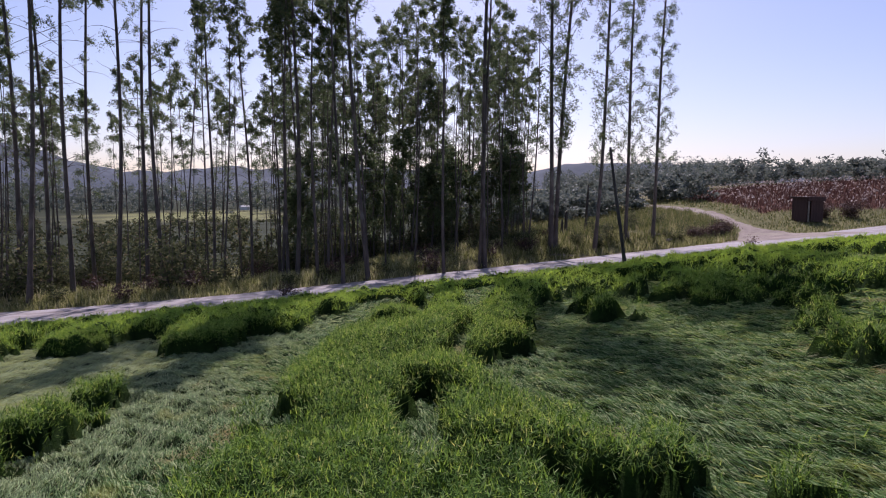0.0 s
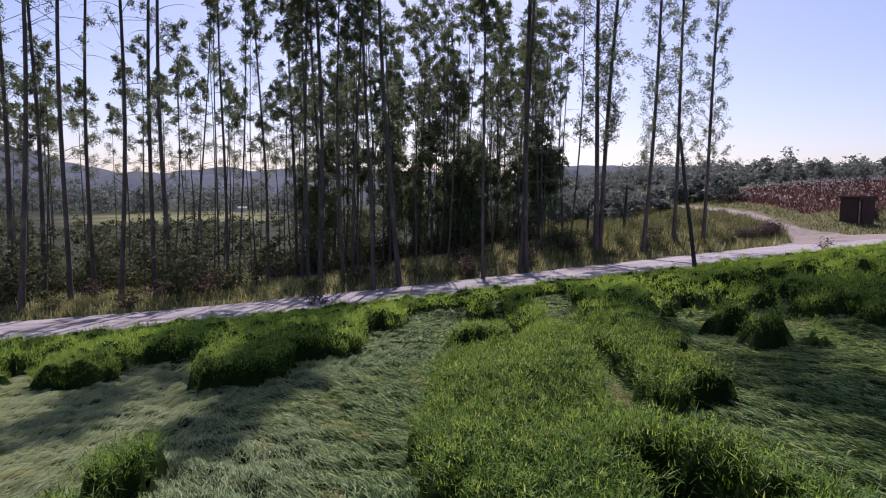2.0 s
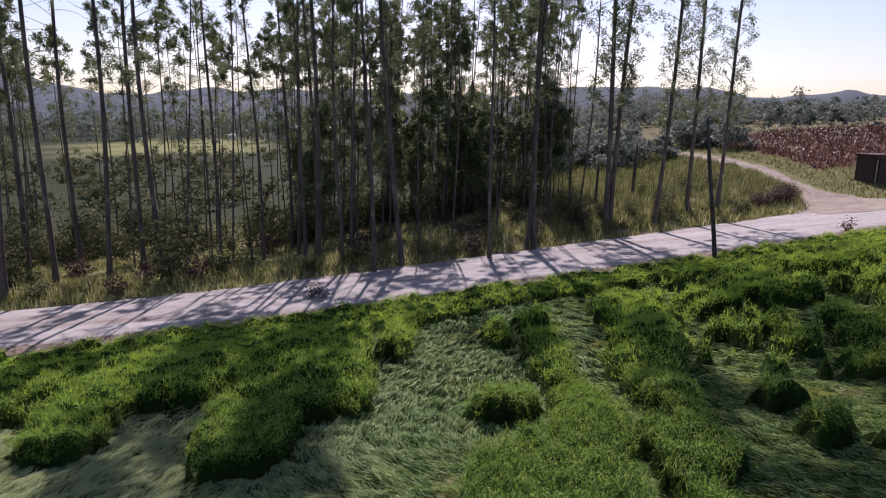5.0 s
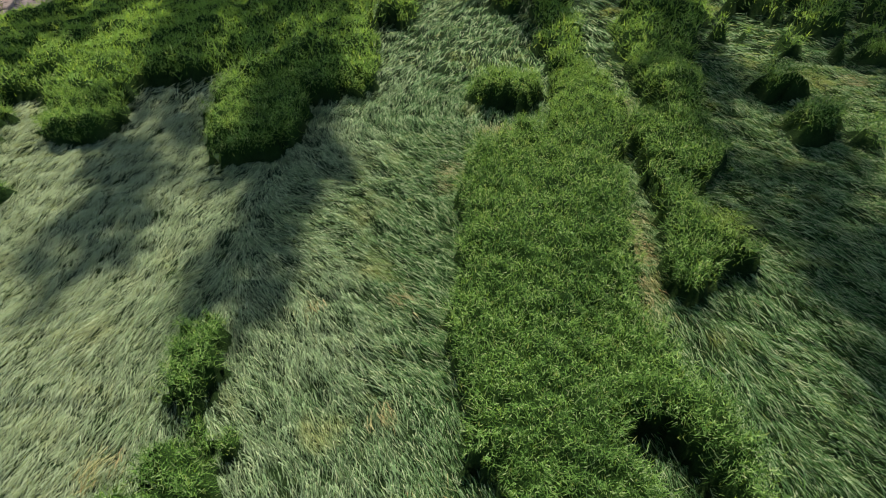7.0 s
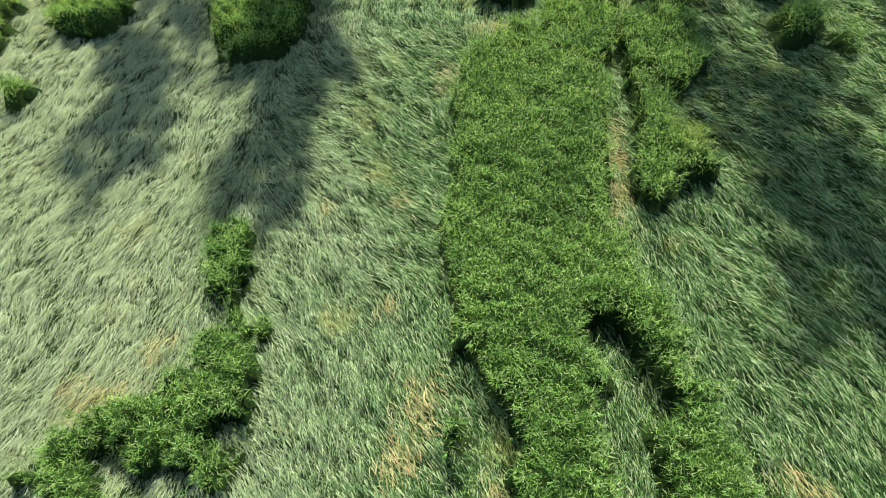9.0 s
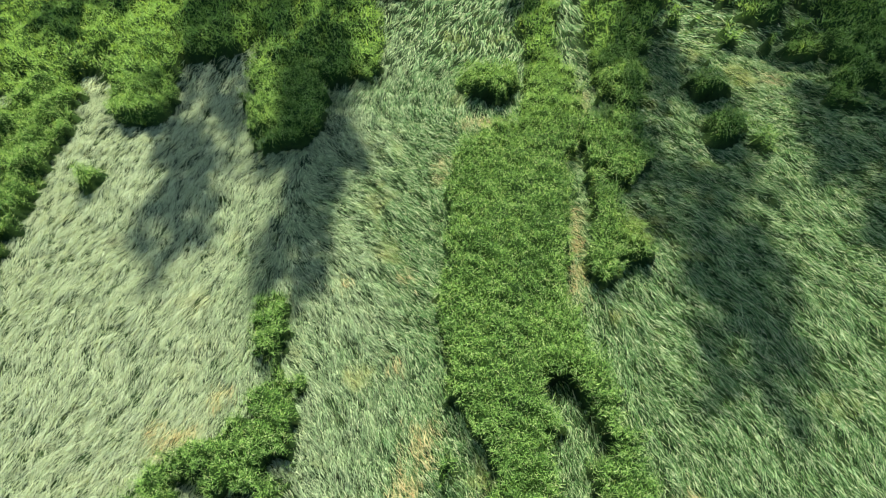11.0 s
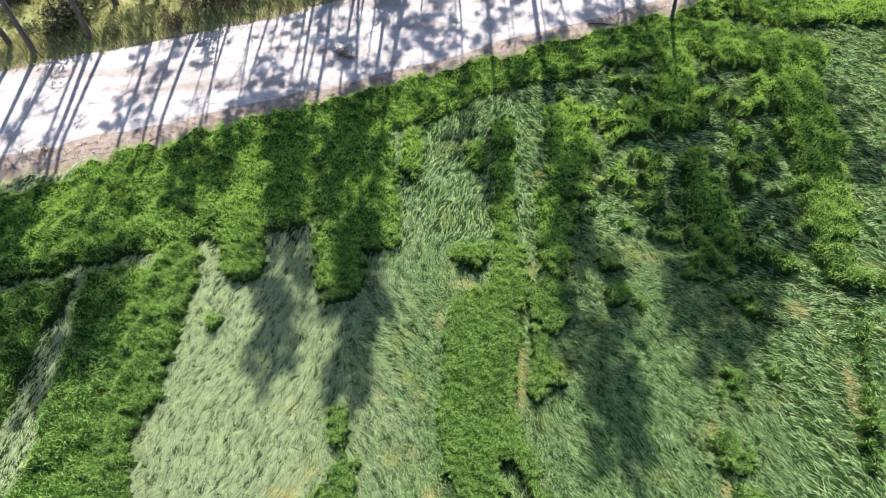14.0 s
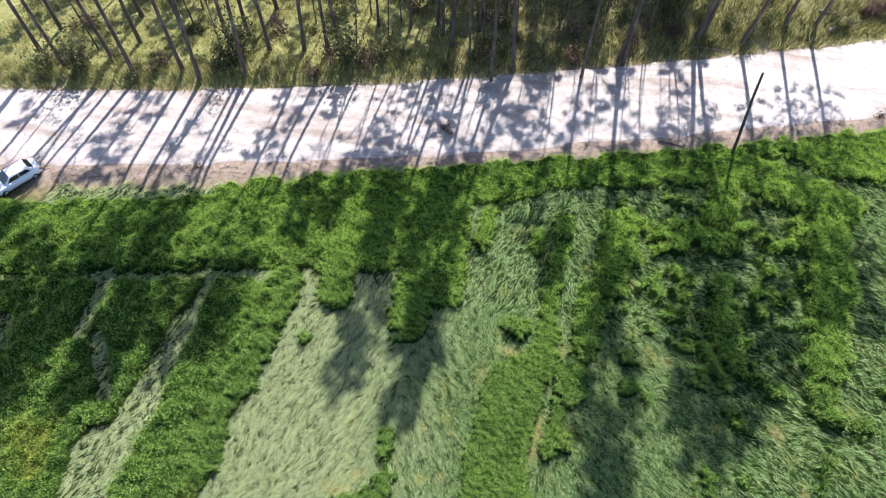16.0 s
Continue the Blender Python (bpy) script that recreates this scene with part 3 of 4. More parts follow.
CZ = CZ - 0.9 * smooth_step(-0.25, 0.2, edge)
quads = grid_faces(len(cx), len(cy))
quads = quads[(edge.ravel()[quads] < 0.6).all(1)]
used, renumbered = np.unique(quads, return_inverse=True)
crop_floor = mesh_object("crop_thatch", np.stack([CX, CY, CZ], -1).reshape(-1, 3)[used], [renumbered.reshape(-1, 4)], MAT_CANOPY, True)
tagged(crop_floor, "dense matted lower layer of a green cereal crop", "crop", kind="stuff")
layer = crop_floor.data.attributes.new("stand", "FLOAT", "POINT")
layer.data.foreach_set("value", up.ravel()[used].astype(np.float32))


def scatter(x0, x1, y0, y1, density):
    n = int((x1 - x0) * (y1 - y0) * density)
    return np.random.uniform(x0, x1, n), np.random.uniform(y0, y1, n)


def inside(x, y, area):
    return (x > area[0]) & (x < area[1]) & (y > area[2]) & (y < area[3])


def crop_patch(x0, x1, y0, y1, dense_up, dense_flat, wide, hole=None):
    x, y = scatter(x0, x1, y0, y1, dense_up)
    keep = in_field(x, y)
    if hole:
        keep &= ~inside(x, y, hole)
    x, y = x[keep], y[keep]
    depth = stand_depth(x, y)
    on = (depth > 0.1) | ((depth > 0.0) & (np.random.rand(len(x)) < 0.22))
    on &= np.random.rand(len(x)) < (0.45 if wide < 0.02 else 0.8) + 0.55 * smooth_step(-0.6, 0.3, waves(x, y, 0.42, 65, 2))
    x, y, depth, n = x[on], y[on], depth[on], int(on.sum())
    rim = depth < 0.1
    high = (1.14 + 0.10 * waves(x, y, 0.9, 52, 2) + 0.14 * waves(x, y, 6, 53, 2) + lumps(x, y)) * by_road(x, y) * slump(x, y, depth)
    a = np.random.rand(n) * 6.28
    fringe = np.zeros(n, bool)
    edge = np.flatnonzero(depth < 0.2)
    gx = stand_depth(x[edge] + 0.12, y[edge]) - stand_depth(x[edge] - 0.12, y[edge])
    gy = stand_depth(x[edge], y[edge] + 0.12) - stand_depth(x[edge], y[edge] - 0.12)
    a[edge] = np.arctan2(-gy, -gx) + 0.6 * np.random.randn(len(edge))
    fringe[edge] = (gy < 0.1 * np.hypot(gx, gy)) & (np.random.rand(len(edge)) < 0.7)
    lean = np.where(fringe, 0.5 + 1.4 * np.random.rand(n), np.where(rim, 0.1 + 0.5 * np.random.rand(n), 0.2 + 1.4 * np.random.rand(n)))
    way = np.stack([np.cos(a) * lean, np.sin(a) * lean, np.ones(n)], -1)
    way /= np.linalg.norm(way, axis=1, keepdims=True)
    base = np.stack([x, y, land(x, y) + high * np.where(fringe, 0.25 + 0.6 * np.random.rand(n), np.where(rim, 0.45 + 0.45 * np.random.rand(n), 0.56 + 0.38 * np.random.rand(n) ** 0.8 + 0.06 * waves(x, y, 0.42, 65, 2)))], -1)
    v, f = ribbons(base, way, ((4.0 * wide + 0.045) + (0.02 + 6.5 * wide) * np.random.rand(n)) * np.where(fringe, 1.7, 1.0), wide * (0.7 + 0.7 * np.random.rand(n)) * np.where(fringe, 0.75, 1.0), 0.01 + 0.12 * np.random.rand(n) * lean, simple=True)
    tall = mesh_object("standing_crop", v, f, MAT_STAND)
    tagged(tall, "upright bright green cereal crop in dense tufts", "crop", kind="stuff")
    # flattened stems lie in bundles that share a way
    per = 8
    x, y = scatter(x0, x1, y0, y1, dense_flat / per)
    on = np.random.rand(len(x)) < 0.15 + 0.9 * smooth_step(-0.6, 0.35, slits(x, y))
    x, y = x[on], y[on]
    turn, lift, rise = lie_angle(x, y) + 0.26 * np.random.randn(len(x)), 0.10 * np.random.rand(len(x)), 0.03 + 0.32 * np.random.rand(len(x)) ** 2
    x, y, turn, lift, rise = (np.repeat(q, per) for q in (x, y, turn, lift, rise))
    n = len(x)
    fore, aside = np.random.uniform(-0.3, 0.3, n), np.random.randn(n) * (0.03 + 1.6 * wide)
    x, y = x + np.cos(turn) * fore - np.sin(turn) * aside, y + np.sin(turn) * fore + np.cos(turn) * aside
    on = in_field(x, y) & (standing(x, y) < 0.4)
    if hole:
        on &= ~inside(x, y, hole)
    x, y, turn, lift, rise, n = x[on], y[on], turn[on], lift[on], rise[on], int(on.sum())
    a = turn + 0.2 * np.random.randn(n)
    way = np.stack([np.cos(a), np.sin(a), rise + 0.2 * np.random.rand(n) ** 2], -1)
    way /= np.linalg.norm(way, axis=1, keepdims=True)
    base = np.stack([x, y, land(x, y) + 0.13 + 0.09 * waves(x, y, 1.1, 51, 2) + 0.06 * slits(x, y) + lift + 0.05 * np.random.rand(n)], -1)
    v, f = ribbons(base, way, (0.09 + 5.0 * wide) + (0.10 + 9 * wide) * np.random.rand(n), wide * (0.6 + 0.7 * np.random.rand(n)), 0.04 + 0.10 * np.random.rand(n), 0.6, True)
    low = mesh_object("lodged_crop", v, f, MAT_LODGED)
    tagged(low, "cereal crop flattened by wind into pale swirls", "crop", kind="stuff")


NEAR = (-21, 12, 5.5, 26)
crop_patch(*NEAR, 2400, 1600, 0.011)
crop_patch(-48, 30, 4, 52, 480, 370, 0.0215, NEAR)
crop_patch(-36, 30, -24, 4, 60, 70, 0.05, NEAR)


# yellowed straw laid open in the mat
STRAW = [
    (0.5, 19.0, 0.2, 15.8, 0.18), (-4.1, 12.4, -4.7, 10.4, 0.3), (8.9, 12.4, 8.5, 11.0, 0.2), (-9.7, 13.5, -9.9, 13.0, 0.2), (8.8, 14.8, 8.5, 14.2, 0.24), (1.3, 24.2, 1.0, 22.6, 0.22), (-3.0, 23.1, -1.5, 22.8, 0.25), (-3.7, 21.4, -3.8, 20.6, 0.2), (-11.6, 12.4, -11.2, 12.3, 0.22), (7.7, 24.4, 7.8, 24.1, 0.25),
    (-20.7, 35.1, -19.7, 33.6, 0.5), (-11.4, 11.9, -10.2, 12.2, 0.25), (-4.9, 17.0, -4.7, 16.7, 0.18), (-5.0, 14.2, -4.9, 13.8, 0.15), (-6.9, 16.8, -6.6, 16.6, 0.18), (-2.9, 10.4, -2.8, 9.8, 0.2), (2.2, 10.4, 2.8, 9.9, 0.25), (15.6, 17.5, 15.2, 14.0, 0.18), (14.2, 21.0, 14.5, 20.2, 0.3),
]
np.random.seed(57)
for x0, y0, x1, y1, r in STRAW:
    n = int((math.hypot(x1 - x0, y1 - y0) + r) * r * 950)
    t = np.random.rand(n)
    x, y = x0 + (x1 - x0) * t + np.random.randn(n) * r * 0.8, y0 + (y1 - y0) * t + np.random.randn(n) * r * 0.8
    a = lie_angle(x, y) + 0.4 * np.random.randn(n)
    way = np.stack([np.cos(a), np.sin(a), 0.05 + 0.5 * np.random.rand(n)], -1)
    way /= np.linalg.norm(way, axis=1, keepdims=True)
    v, f = ribbons(np.stack([x, y, land(x, y) + 0.16 + 0.13 * np.random.rand(n)], -1), way, 0.16 + 0.24 * np.random.rand(n), 0.011 * (0.6 + 0.7 * np.random.rand(n)), 0.08 * np.random.rand(n), 0.75)
    tagged(mesh_object("straw_patch", v, f, MAT_STRAW), "patch of yellowed straw in the flattened crop", "straw", kind="stuff")


# ---- trees ----
def gum_tree(name, height, radius, low_from, low_clumps, main_from, main_clumps, spread, seed, leaf_size=0.19, lean=0.015, bare=0):
    """A straight stem, a few leafy sprays from low_from up, and a crown of dense clumps above main_from (shares of the height)."""
    np.random.seed(seed)
    rnd = np.random.RandomState(seed)
    top = new(name)
    t = np.linspace(0, 1, 13)
    ph = rnd.rand(4) * 6.28
    stem = np.stack([height * (lean * t + 0.006 * np.sin(5 * t + ph[0])), height * (lean * 0.5 * np.sin(ph[1]) * t + 0.006 * np.sin(6 * t + ph[2])), height * t - 0.3], -1)
    r = radius * (1 - 0.66 * t - 0.3 * t**6) + 0.35 * radius * np.exp(-t * 40)
    tubes("trunk", [(stem, r)], MAT_BARK, top, sides=9)
    limbs, points, grain = [], [], []
    for k in range(low_clumps + main_clumps):
        low = k < low_clumps
        q = (k + rnd.rand()) / low_clumps if low else (k - low_clumps + rnd.rand()) / main_clumps
        f = low_from + (main_from - low_from) * q if low else main_from + (0.985 - main_from) * q**0.8
        start = np.array([np.interp(f, t, stem[:, i]) for i in range(3)])
        a = k * 2.4 + 1.6 * rnd.rand()
        reach = spread * (0.3 + 0.75 * rnd.rand()) * (0.8 if low else 1.1 - 0.6 * q)
        way = np.array([math.cos(a), math.sin(a), 0.6 + 1.0 * rnd.rand()])
        s = np.linspace(0, 1, 5)[:, None]
        line = start + way * reach * s + np.array([0, 0, -0.25 * reach]) * s**2
        limbs.append((line, np.linspace(radius * 0.2, 0.01, 5)))
        for twig in range(6):
            u = 0.35 + 0.7 * rnd.rand()
            c = start + way * reach * u + np.array([0, 0, -0.25 * reach]) * u * u
            out = way * np.array([1, 1, 0.4]) + rnd.randn(3) * 0.75
            out /= np.linalg.norm(out)
            n = rnd.randint(22, 46) if low else rnd.randint(24, 50)
            grain.append(np.full(n, 0.5 if low else 0.84))
            spray = rnd.rand(n, 1)
            points.append(c + out * spray**0.7 * (0.5 + 0.55 * rnd.rand()) + rnd.randn(n, 3) * np.array([0.12, 0.12, 0.16]) - np.array([0, 0, 0.3]) * spray**2)
    for k in range(bare):
        start = np.array([np.interp(0.2 + 0.45 * (k + rnd.rand()) / bare, t, stem[:, i]) for i in range(3)])
        a, reach, s = rnd.rand() * 6.28, 1.2 + 2.6 * rnd.rand(), np.linspace(0, 1, 7)[:, None]
        way = np.array([math.cos(a), math.sin(a), 0.15 + 0.7 * rnd.rand()])
        limbs.append((start + way * reach * s - np.array([0, 0, 0.55 * reach * rnd.rand()]) * s**2 + rnd.randn(7, 3) * 0.04 * s, np.linspace(0.03, 0.008, 7)))
    tagged(tubes("limb_work", limbs, MAT_BARK, top, sides=3), kind="stuff")
    p = np.concatenate(points)
    v, f = leaf_blades(p, leaf_size * np.concatenate(grain) * (0.7 + 0.6 * rnd.rand(len(p))), 2.5)
    tagged(mesh_object("crown", v, [f], MAT_LEAF, False, top), kind="stuff")
    return tagged(top, "tall slender gum tree with bare trunk and airy crown", "tree", "plantation trees")


def shrub(name, height, width, leaves, seed, material, leaf_size, label, category="shrub", group="undergrowth"):
    np.random.seed(seed)
    rnd = np.random.RandomState(seed)
    top = new(name)
    stems, centres = [], []
    for k in range(9):
        a, out = k * 0.7 + rnd.rand(), width * 0.5 * (0.3 + 0.7 * rnd.rand())
        tip = np.array([math.cos(a) * out, math.sin(a) * out, height * (0.6 + 0.4 * rnd.rand())])
        s = np.linspace(0, 1, 5)[:, None]
        line = tip * s * np.array([1, 1, 1.0]) + np.array([0, 0, -0.15]) + rnd.randn(5, 3) * 0.05 * s
        stems.append((line, np.linspace(0.035, 0.008, 5)))
        for u in (0.25, 0.5, 0.75, 1.0):
            centres.append(tip * u + rnd.randn(3) * 0.15)
    tagged(tubes("twig_work", stems, MAT_DEAD, top, sides=3), kind="stuff")
    centres = np.array(centres)
    p = centres[rnd.randint(0, len(centres), leaves)] + rnd.randn(leaves, 3) * np.array([0.17 * width, 0.17 * width, 0.13 * height])
    p[:, 2] = np.abs(p[:, 2])
    v, f = leaf_blades(p, leaf_size * (0.6 + 0.8 * rnd.rand(leaves)), 1.9, 0.1)
    tagged(mesh_object("foliage", v, [f], material, False, top), kind="stuff")
    return tagged(top, label, category, group)


def plant(kinds, places, rnd):
    """Copies of the kinds at x, y, size, kind, lean to the east in degrees; the first use of a kind moves it there."""
    fresh = set()
    for x, y, size, k, lean in places:
        ob = kinds[k]
        m = pose(x, y, float(land(x, y)) - 0.05, rnd.randn() * 1.0, lean + rnd.randn() * 1.0, 0) @ pose(0, 0, 0, 0, 0, rnd.rand() * 360)
        m = m @ Matrix.Diagonal((size, size, size, 1))
        if k in fresh:
            copy_thing(ob, m).matrix_basis = m
        else:
            fresh.add(k)
            ob.matrix_basis = m


tall_gums = [
    gum_tree("gum_tree", 40, 0.195, 0.24, 8, 0.70, 42, 2.2, 101, 0.15, bare=6), gum_tree("gum_tree", 38, 0.19, 0.30, 4, 0.66, 44, 2.1, 102, 0.16, bare=16), gum_tree("gum_tree", 42, 0.205, 0.24, 8, 0.68, 44, 2.3, 103, 0.15, bare=6),
    gum_tree("gum_tree", 41, 0.20, 0.20, 36, 0.60, 48, 2.6, 109, 0.16), gum_tree("gum_tree", 39, 0.19, 0.20, 38, 0.66, 24, 2.4, 110, 0.16), gum_tree("gum_tree", 37, 0.18, 0.34, 6, 0.72, 22, 1.9, 112, 0.15, bare=12),
]
leafy_gums = [gum_tree("gum_tree", 25, 0.105, 0.38, 13, 0.70, 11, 1.7, 104, 0.14), gum_tree("gum_tree", 23, 0.085, 0.46, 9, 0.72, 9, 1.5, 105, 0.14), gum_tree("gum_tree", 26, 0.11, 0.34, 15, 0.70, 11, 1.8, 106, 0.14), gum_tree("gum_tree", 22, 0.07, 0.55, 6, 0.78, 6, 1.3, 111, 0.14), gum_tree("gum_tree", 27, 0.085, 0.66, 3, 0.80, 6, 1.2, 113, 0.13, bare=9)]
young_gums = [gum_tree("young_gum_tree", 11, 0.06, 0.30, 6, 0.5, 12, 1.2, 107, 0.15), gum_tree("young_gum_tree", 9, 0.05, 0.32, 5, 0.5, 10, 1.1, 108, 0.15)]
for ob in young_gums:
    tagged(ob, "thin young gum tree, leafy over a bare stem", "tree", "young gum trees")
for ob in leafy_gums:
    tagged(ob, "slender inner gum tree with a narrow crown", "tree", "plantation trees")
rnd = np.random.RandomState(7)
FRONT = [
    (-47.8, 43.6), (-41.4, 44.0), (-44.2, 45.2), (-36.5, 45.3), (-34.9, 45.0), (-30.8, 46.3), (-26.3, 50.5), (-24.2, 50.6), (-22.6, 50.1), (-29.8, 49.5), (-33.2, 48.8),
    (-51.4, 45.0), (-51.5, 48.8), (-42.9, 48.6), (-33.3, 52.4), (-20.3, 55.2), (-31.5, 56.0), (-17.0, 55.5), (-12.5, 53.1), (-10.5, 51.5), (-8.1, 49.6), (-6.1, 51.0),
    (0.2, 51.0), (3.0, 53.8), (3.7, 53.4), (9.7, 57.2), (10.4, 57.7), (13.8, 57.4), (17.3, 60.0), (20.0, 60.2), (-16.1, 61.5), (-10.1, 55.3), (-13.6, 54.4), (-13.0, 55.6), (-14.4, 56.4), (-44.5, 52.0), (-39.0, 50.2),
]
HEIGHTS = {(9.7, 57.2): 1.18, (10.4, 57.7): 1.06, (13.8, 57.4): 0.98, (-12.5, 53.1): 0.98, (-6.1, 51.0): 0.96, (-8.1, 49.6): 0.74, (0.2, 51.0): 0.76, (3.0, 53.8): 1.1, (3.7, 53.4): 0.8, (17.3, 60.0): 0.95, (20.0, 60.2): 0.92}
plant(tall_gums, [(x, y, 0.88 * HEIGHTS.get((x, y), 1.06 if x < -22 else 0.76 if x < -0.5 else 1.08) + 0.09 * rnd.rand(), 5 if -28 < x < -16 else 4 if x > 13 else 3 if x > 8 else 1 if x < -22 else i % 3, 1.4 if x > 8 else -5.5 if (x, y) == (-6.1, 51.0) else 0.4) for i, (x, y) in enumerate(FRONT)], rnd)
inner = []
for row in range(9):
    for col in range(39):
        x = -66 + col * 2.15 + rnd.randn() * 0.6
        y = road_line(x) + 23.5 + row * 2.6 + rnd.randn() * 0.8
        chance = (0.72 - 0.02 * row) if -19 < x < 13 else (0.3 if x <= -19 and 0 < row < 8 else 0)
        if rnd.rand() < chance and x < 9.5 + 0.4 * row and min(math.hypot(x - a, y - b) for a, b in FRONT) > 1.1:
            inner.append((x, y, 0.78 + 0.25 * rnd.rand(), int(rnd.rand() * 4) if x > -19 else (1, 3, 3, 3)[int(rnd.rand() * 4)], 0.8))
for row in range(6):
    for col in range(30):
        x = -52 + col * 2.15 + rnd.randn() * 0.6
        y = road_line(x) + 8.6 + row * 2.6 + rnd.randn() * 0.7
        if rnd.rand() < (0.55 if x > -19 else 0.2) and x < 8.5 and min(math.hypot(x - a, y - b) for a, b in FRONT) > 1.2:
            inner.append((x, y, 0.72 + 0.25 * rnd.rand(), 4, 0.8))
plant(leafy_gums, inner, rnd)
young = []
for k in range(46):
    x = rnd.uniform(-17, 9)
    young.append((x, road_line(x) + rnd.uniform(14, 38), 0.7 + 0.5 * rnd.rand(), int(rnd.rand() * 2), 0))
plant(young_gums, young, rnd)
WOOD_SHRUB = "dark leafy shrub under the plantation trees"
shrubs = [shrub("shrub", 2.2, 2.4, 600, 201, MAT_SHRUB, 0.13, WOOD_SHRUB), shrub("shrub", 1.5, 1.9, 480, 202, MAT_SHRUB, 0.12, WOOD_SHRUB), shrub("shrub", 3.0, 2.2, 680, 203, MAT_SHRUB, 0.14, WOOD_SHRUB)]
places = []
for k in range(250):
    x = rnd.uniform(-64, 7)
    places.append((x, road_line(x) + (rnd.uniform(7.0, 9.5) if rnd.rand() < 0.03 else rnd.uniform(20 if x < -10 else 15.5, 38)), 0.6 + 0.9 * rnd.rand(), int(rnd.rand() * 3), 0))
for k in range(26):
    x = rnd.uniform(4, 27)
    places.append((x, road_line(x) + 6.5 + 12 * rnd.rand(), 0.3 + 0.45 * rnd.rand(), int(rnd.rand() * 3), 0))
plant(shrubs, places, rnd)
WEED = "clump of dry brown weeds on the roadside bank"
weed_kinds = [shrub("weed_clump", 1.1, 1.5, 420, 221, MAT_BROWN, 0.10, WEED, "weeds", "roadside weeds"), shrub("weed_clump", 0.8, 1.3, 360, 222, MAT_SHRUB, 0.10, WEED, "weeds", "roadside weeds")]
places = []
for k in range(64):
    x = rnd.uniform(-52, 12)
    places.append((x, road_line(x) + (5.9 + 9 * rnd.rand() ** 2) / 0.964, 0.6 + 0.7 * rnd.rand(), int(rnd.rand() * 2), 0))
plant(weed_kinds, places, rnd)
DRY_BUSH = "dense brown dry bush beside the road"
dry_bush = [shrub("dry_bush", 2.6, 3.2, 2600, 211, MAT_BROWN, 0.13, DRY_BUSH, "bush", "roadside bushes")]
plant(dry_bush, [(45.3, 74.6, 0.55, 0, 0), (48.5, 74.5, 0.75, 0, 0), (29.6, 66.6, 0.6, 0, 0), (28.2, 65.4, 0.5, 0, 0), (26.4, 64.0, 0.5, 0, 0), (25.2, 63.2, 0.45, 0, 0), (30.4, 67.6, 0.5, 0, 0)], rnd)

# scrub that fills the valley behind the plantation, and the far woods: past counting
def leaf_mass(name, places, material, label, per, leaf, hang=0.1, shape=0.33):
    """One mesh of many crowns: x, y, width, height, height of the crown's foot."""
    np.random.seed(len(places))
    all_v, all_f, stems, at = [], [], [], 0
    for x, y, w, h, foot in places:
        z = float(land(x, y))
        k = 7
        c = np.random.randn(k, 3) * np.array([0.22 * w, 0.22 * w, 0.2 * (h - foot)]) + np.array([x, y, z + foot + (h - foot) * 0.5])
        p = c[np.random.randint(0, k, per)] + np.random.randn(per, 3) * np.array([0.10 * w, 0.10 * w, 0.085 * (h - foot)])
        v, f = leaf_blades(p, leaf * (0.6 + 0.8 * np.random.rand(per)), 1.5, hang)
        all_v.append(v), all_f.append(f + at)
        at += len(v)
        if foot > 0.5:
            tv, tf = tube([(x, y, z - 0.3), (x, y, z + foot), (x, y, z + h * 0.7)], [0.02 * h, 0.014 * h, 0.01], 5)
            all_v.append(tv), stems.append(tf + at)
            at += len(tv)
    ob = mesh_object(name, np.concatenate(all_v), [np.concatenate(q) for q in (all_f, stems) if q], material)
    return tagged(ob, label, "woodland", kind="stuff")


rnd = np.random.RandomState(11)
scrub = [(x, road_line(x) + d, rnd.uniform(3, 6), rnd.uniform(2.2, 5.5), 0.0) for x, d in zip(rnd.uniform(-190, -12, 420), rnd.uniform(36, 230, 420))]
scrub = [q for q in scrub if not (13 < math.degrees(math.atan2(-q[0], q[1])) < 33 and math.hypot(q[0], q[1]) > 240)]
leaf_mass("valley_scrub", scrub, MAT_SHRUB, "dense dark scrub in the valley behind the trees", 190, 0.38)
woods = []
for k in range(430):
    a, d = rnd.uniform(-0.05, 1.05), rnd.uniform(108, 240)
    x, y = d * math.sin(a), d * math.cos(a)
    if y > 108 - 0.2 * max(0, x - 30) and abs(x - branch_middle(y)) > 3 and (x > 8 or d > 150):
        woods.append((x, y, rnd.uniform(4, 7), rnd.uniform(3.4, 5.6) if rnd.rand() < 0.95 else rnd.uniform(6.0, 7.5), rnd.uniform(0.0, 0.9)))
for k in range(150):
    a, d = rnd.uniform(-0.08, 0.42), rnd.uniform(170, 280)
    if abs(d * math.sin(a) - 34.4) > 6:
        woods.append((d * math.sin(a), d * math.cos(a), rnd.uniform(5, 8), rnd.uniform(6, 10), rnd.uniform(0.0, 0.9)))
for k in range(90):
    x, y = rnd.uniform(-2, 44), rnd.uniform(98, 120)
    if abs(x - branch_middle(y)) > 3:
        woods.append((x, y, rnd.uniform(3, 6), rnd.uniform(2.5, 5.5), 0.0))
leaf_mass("far_woods", woods, MAT_HAZED_LEAF, "far line of mixed green trees behind the fields", 330, 0.4)
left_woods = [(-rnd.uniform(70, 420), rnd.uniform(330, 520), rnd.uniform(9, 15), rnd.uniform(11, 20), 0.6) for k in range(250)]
leaf_mass("far_woods", left_woods, MAT_HAZED_LEAF, "far dark trees beyond the pale green meadow", 200, 1.0)


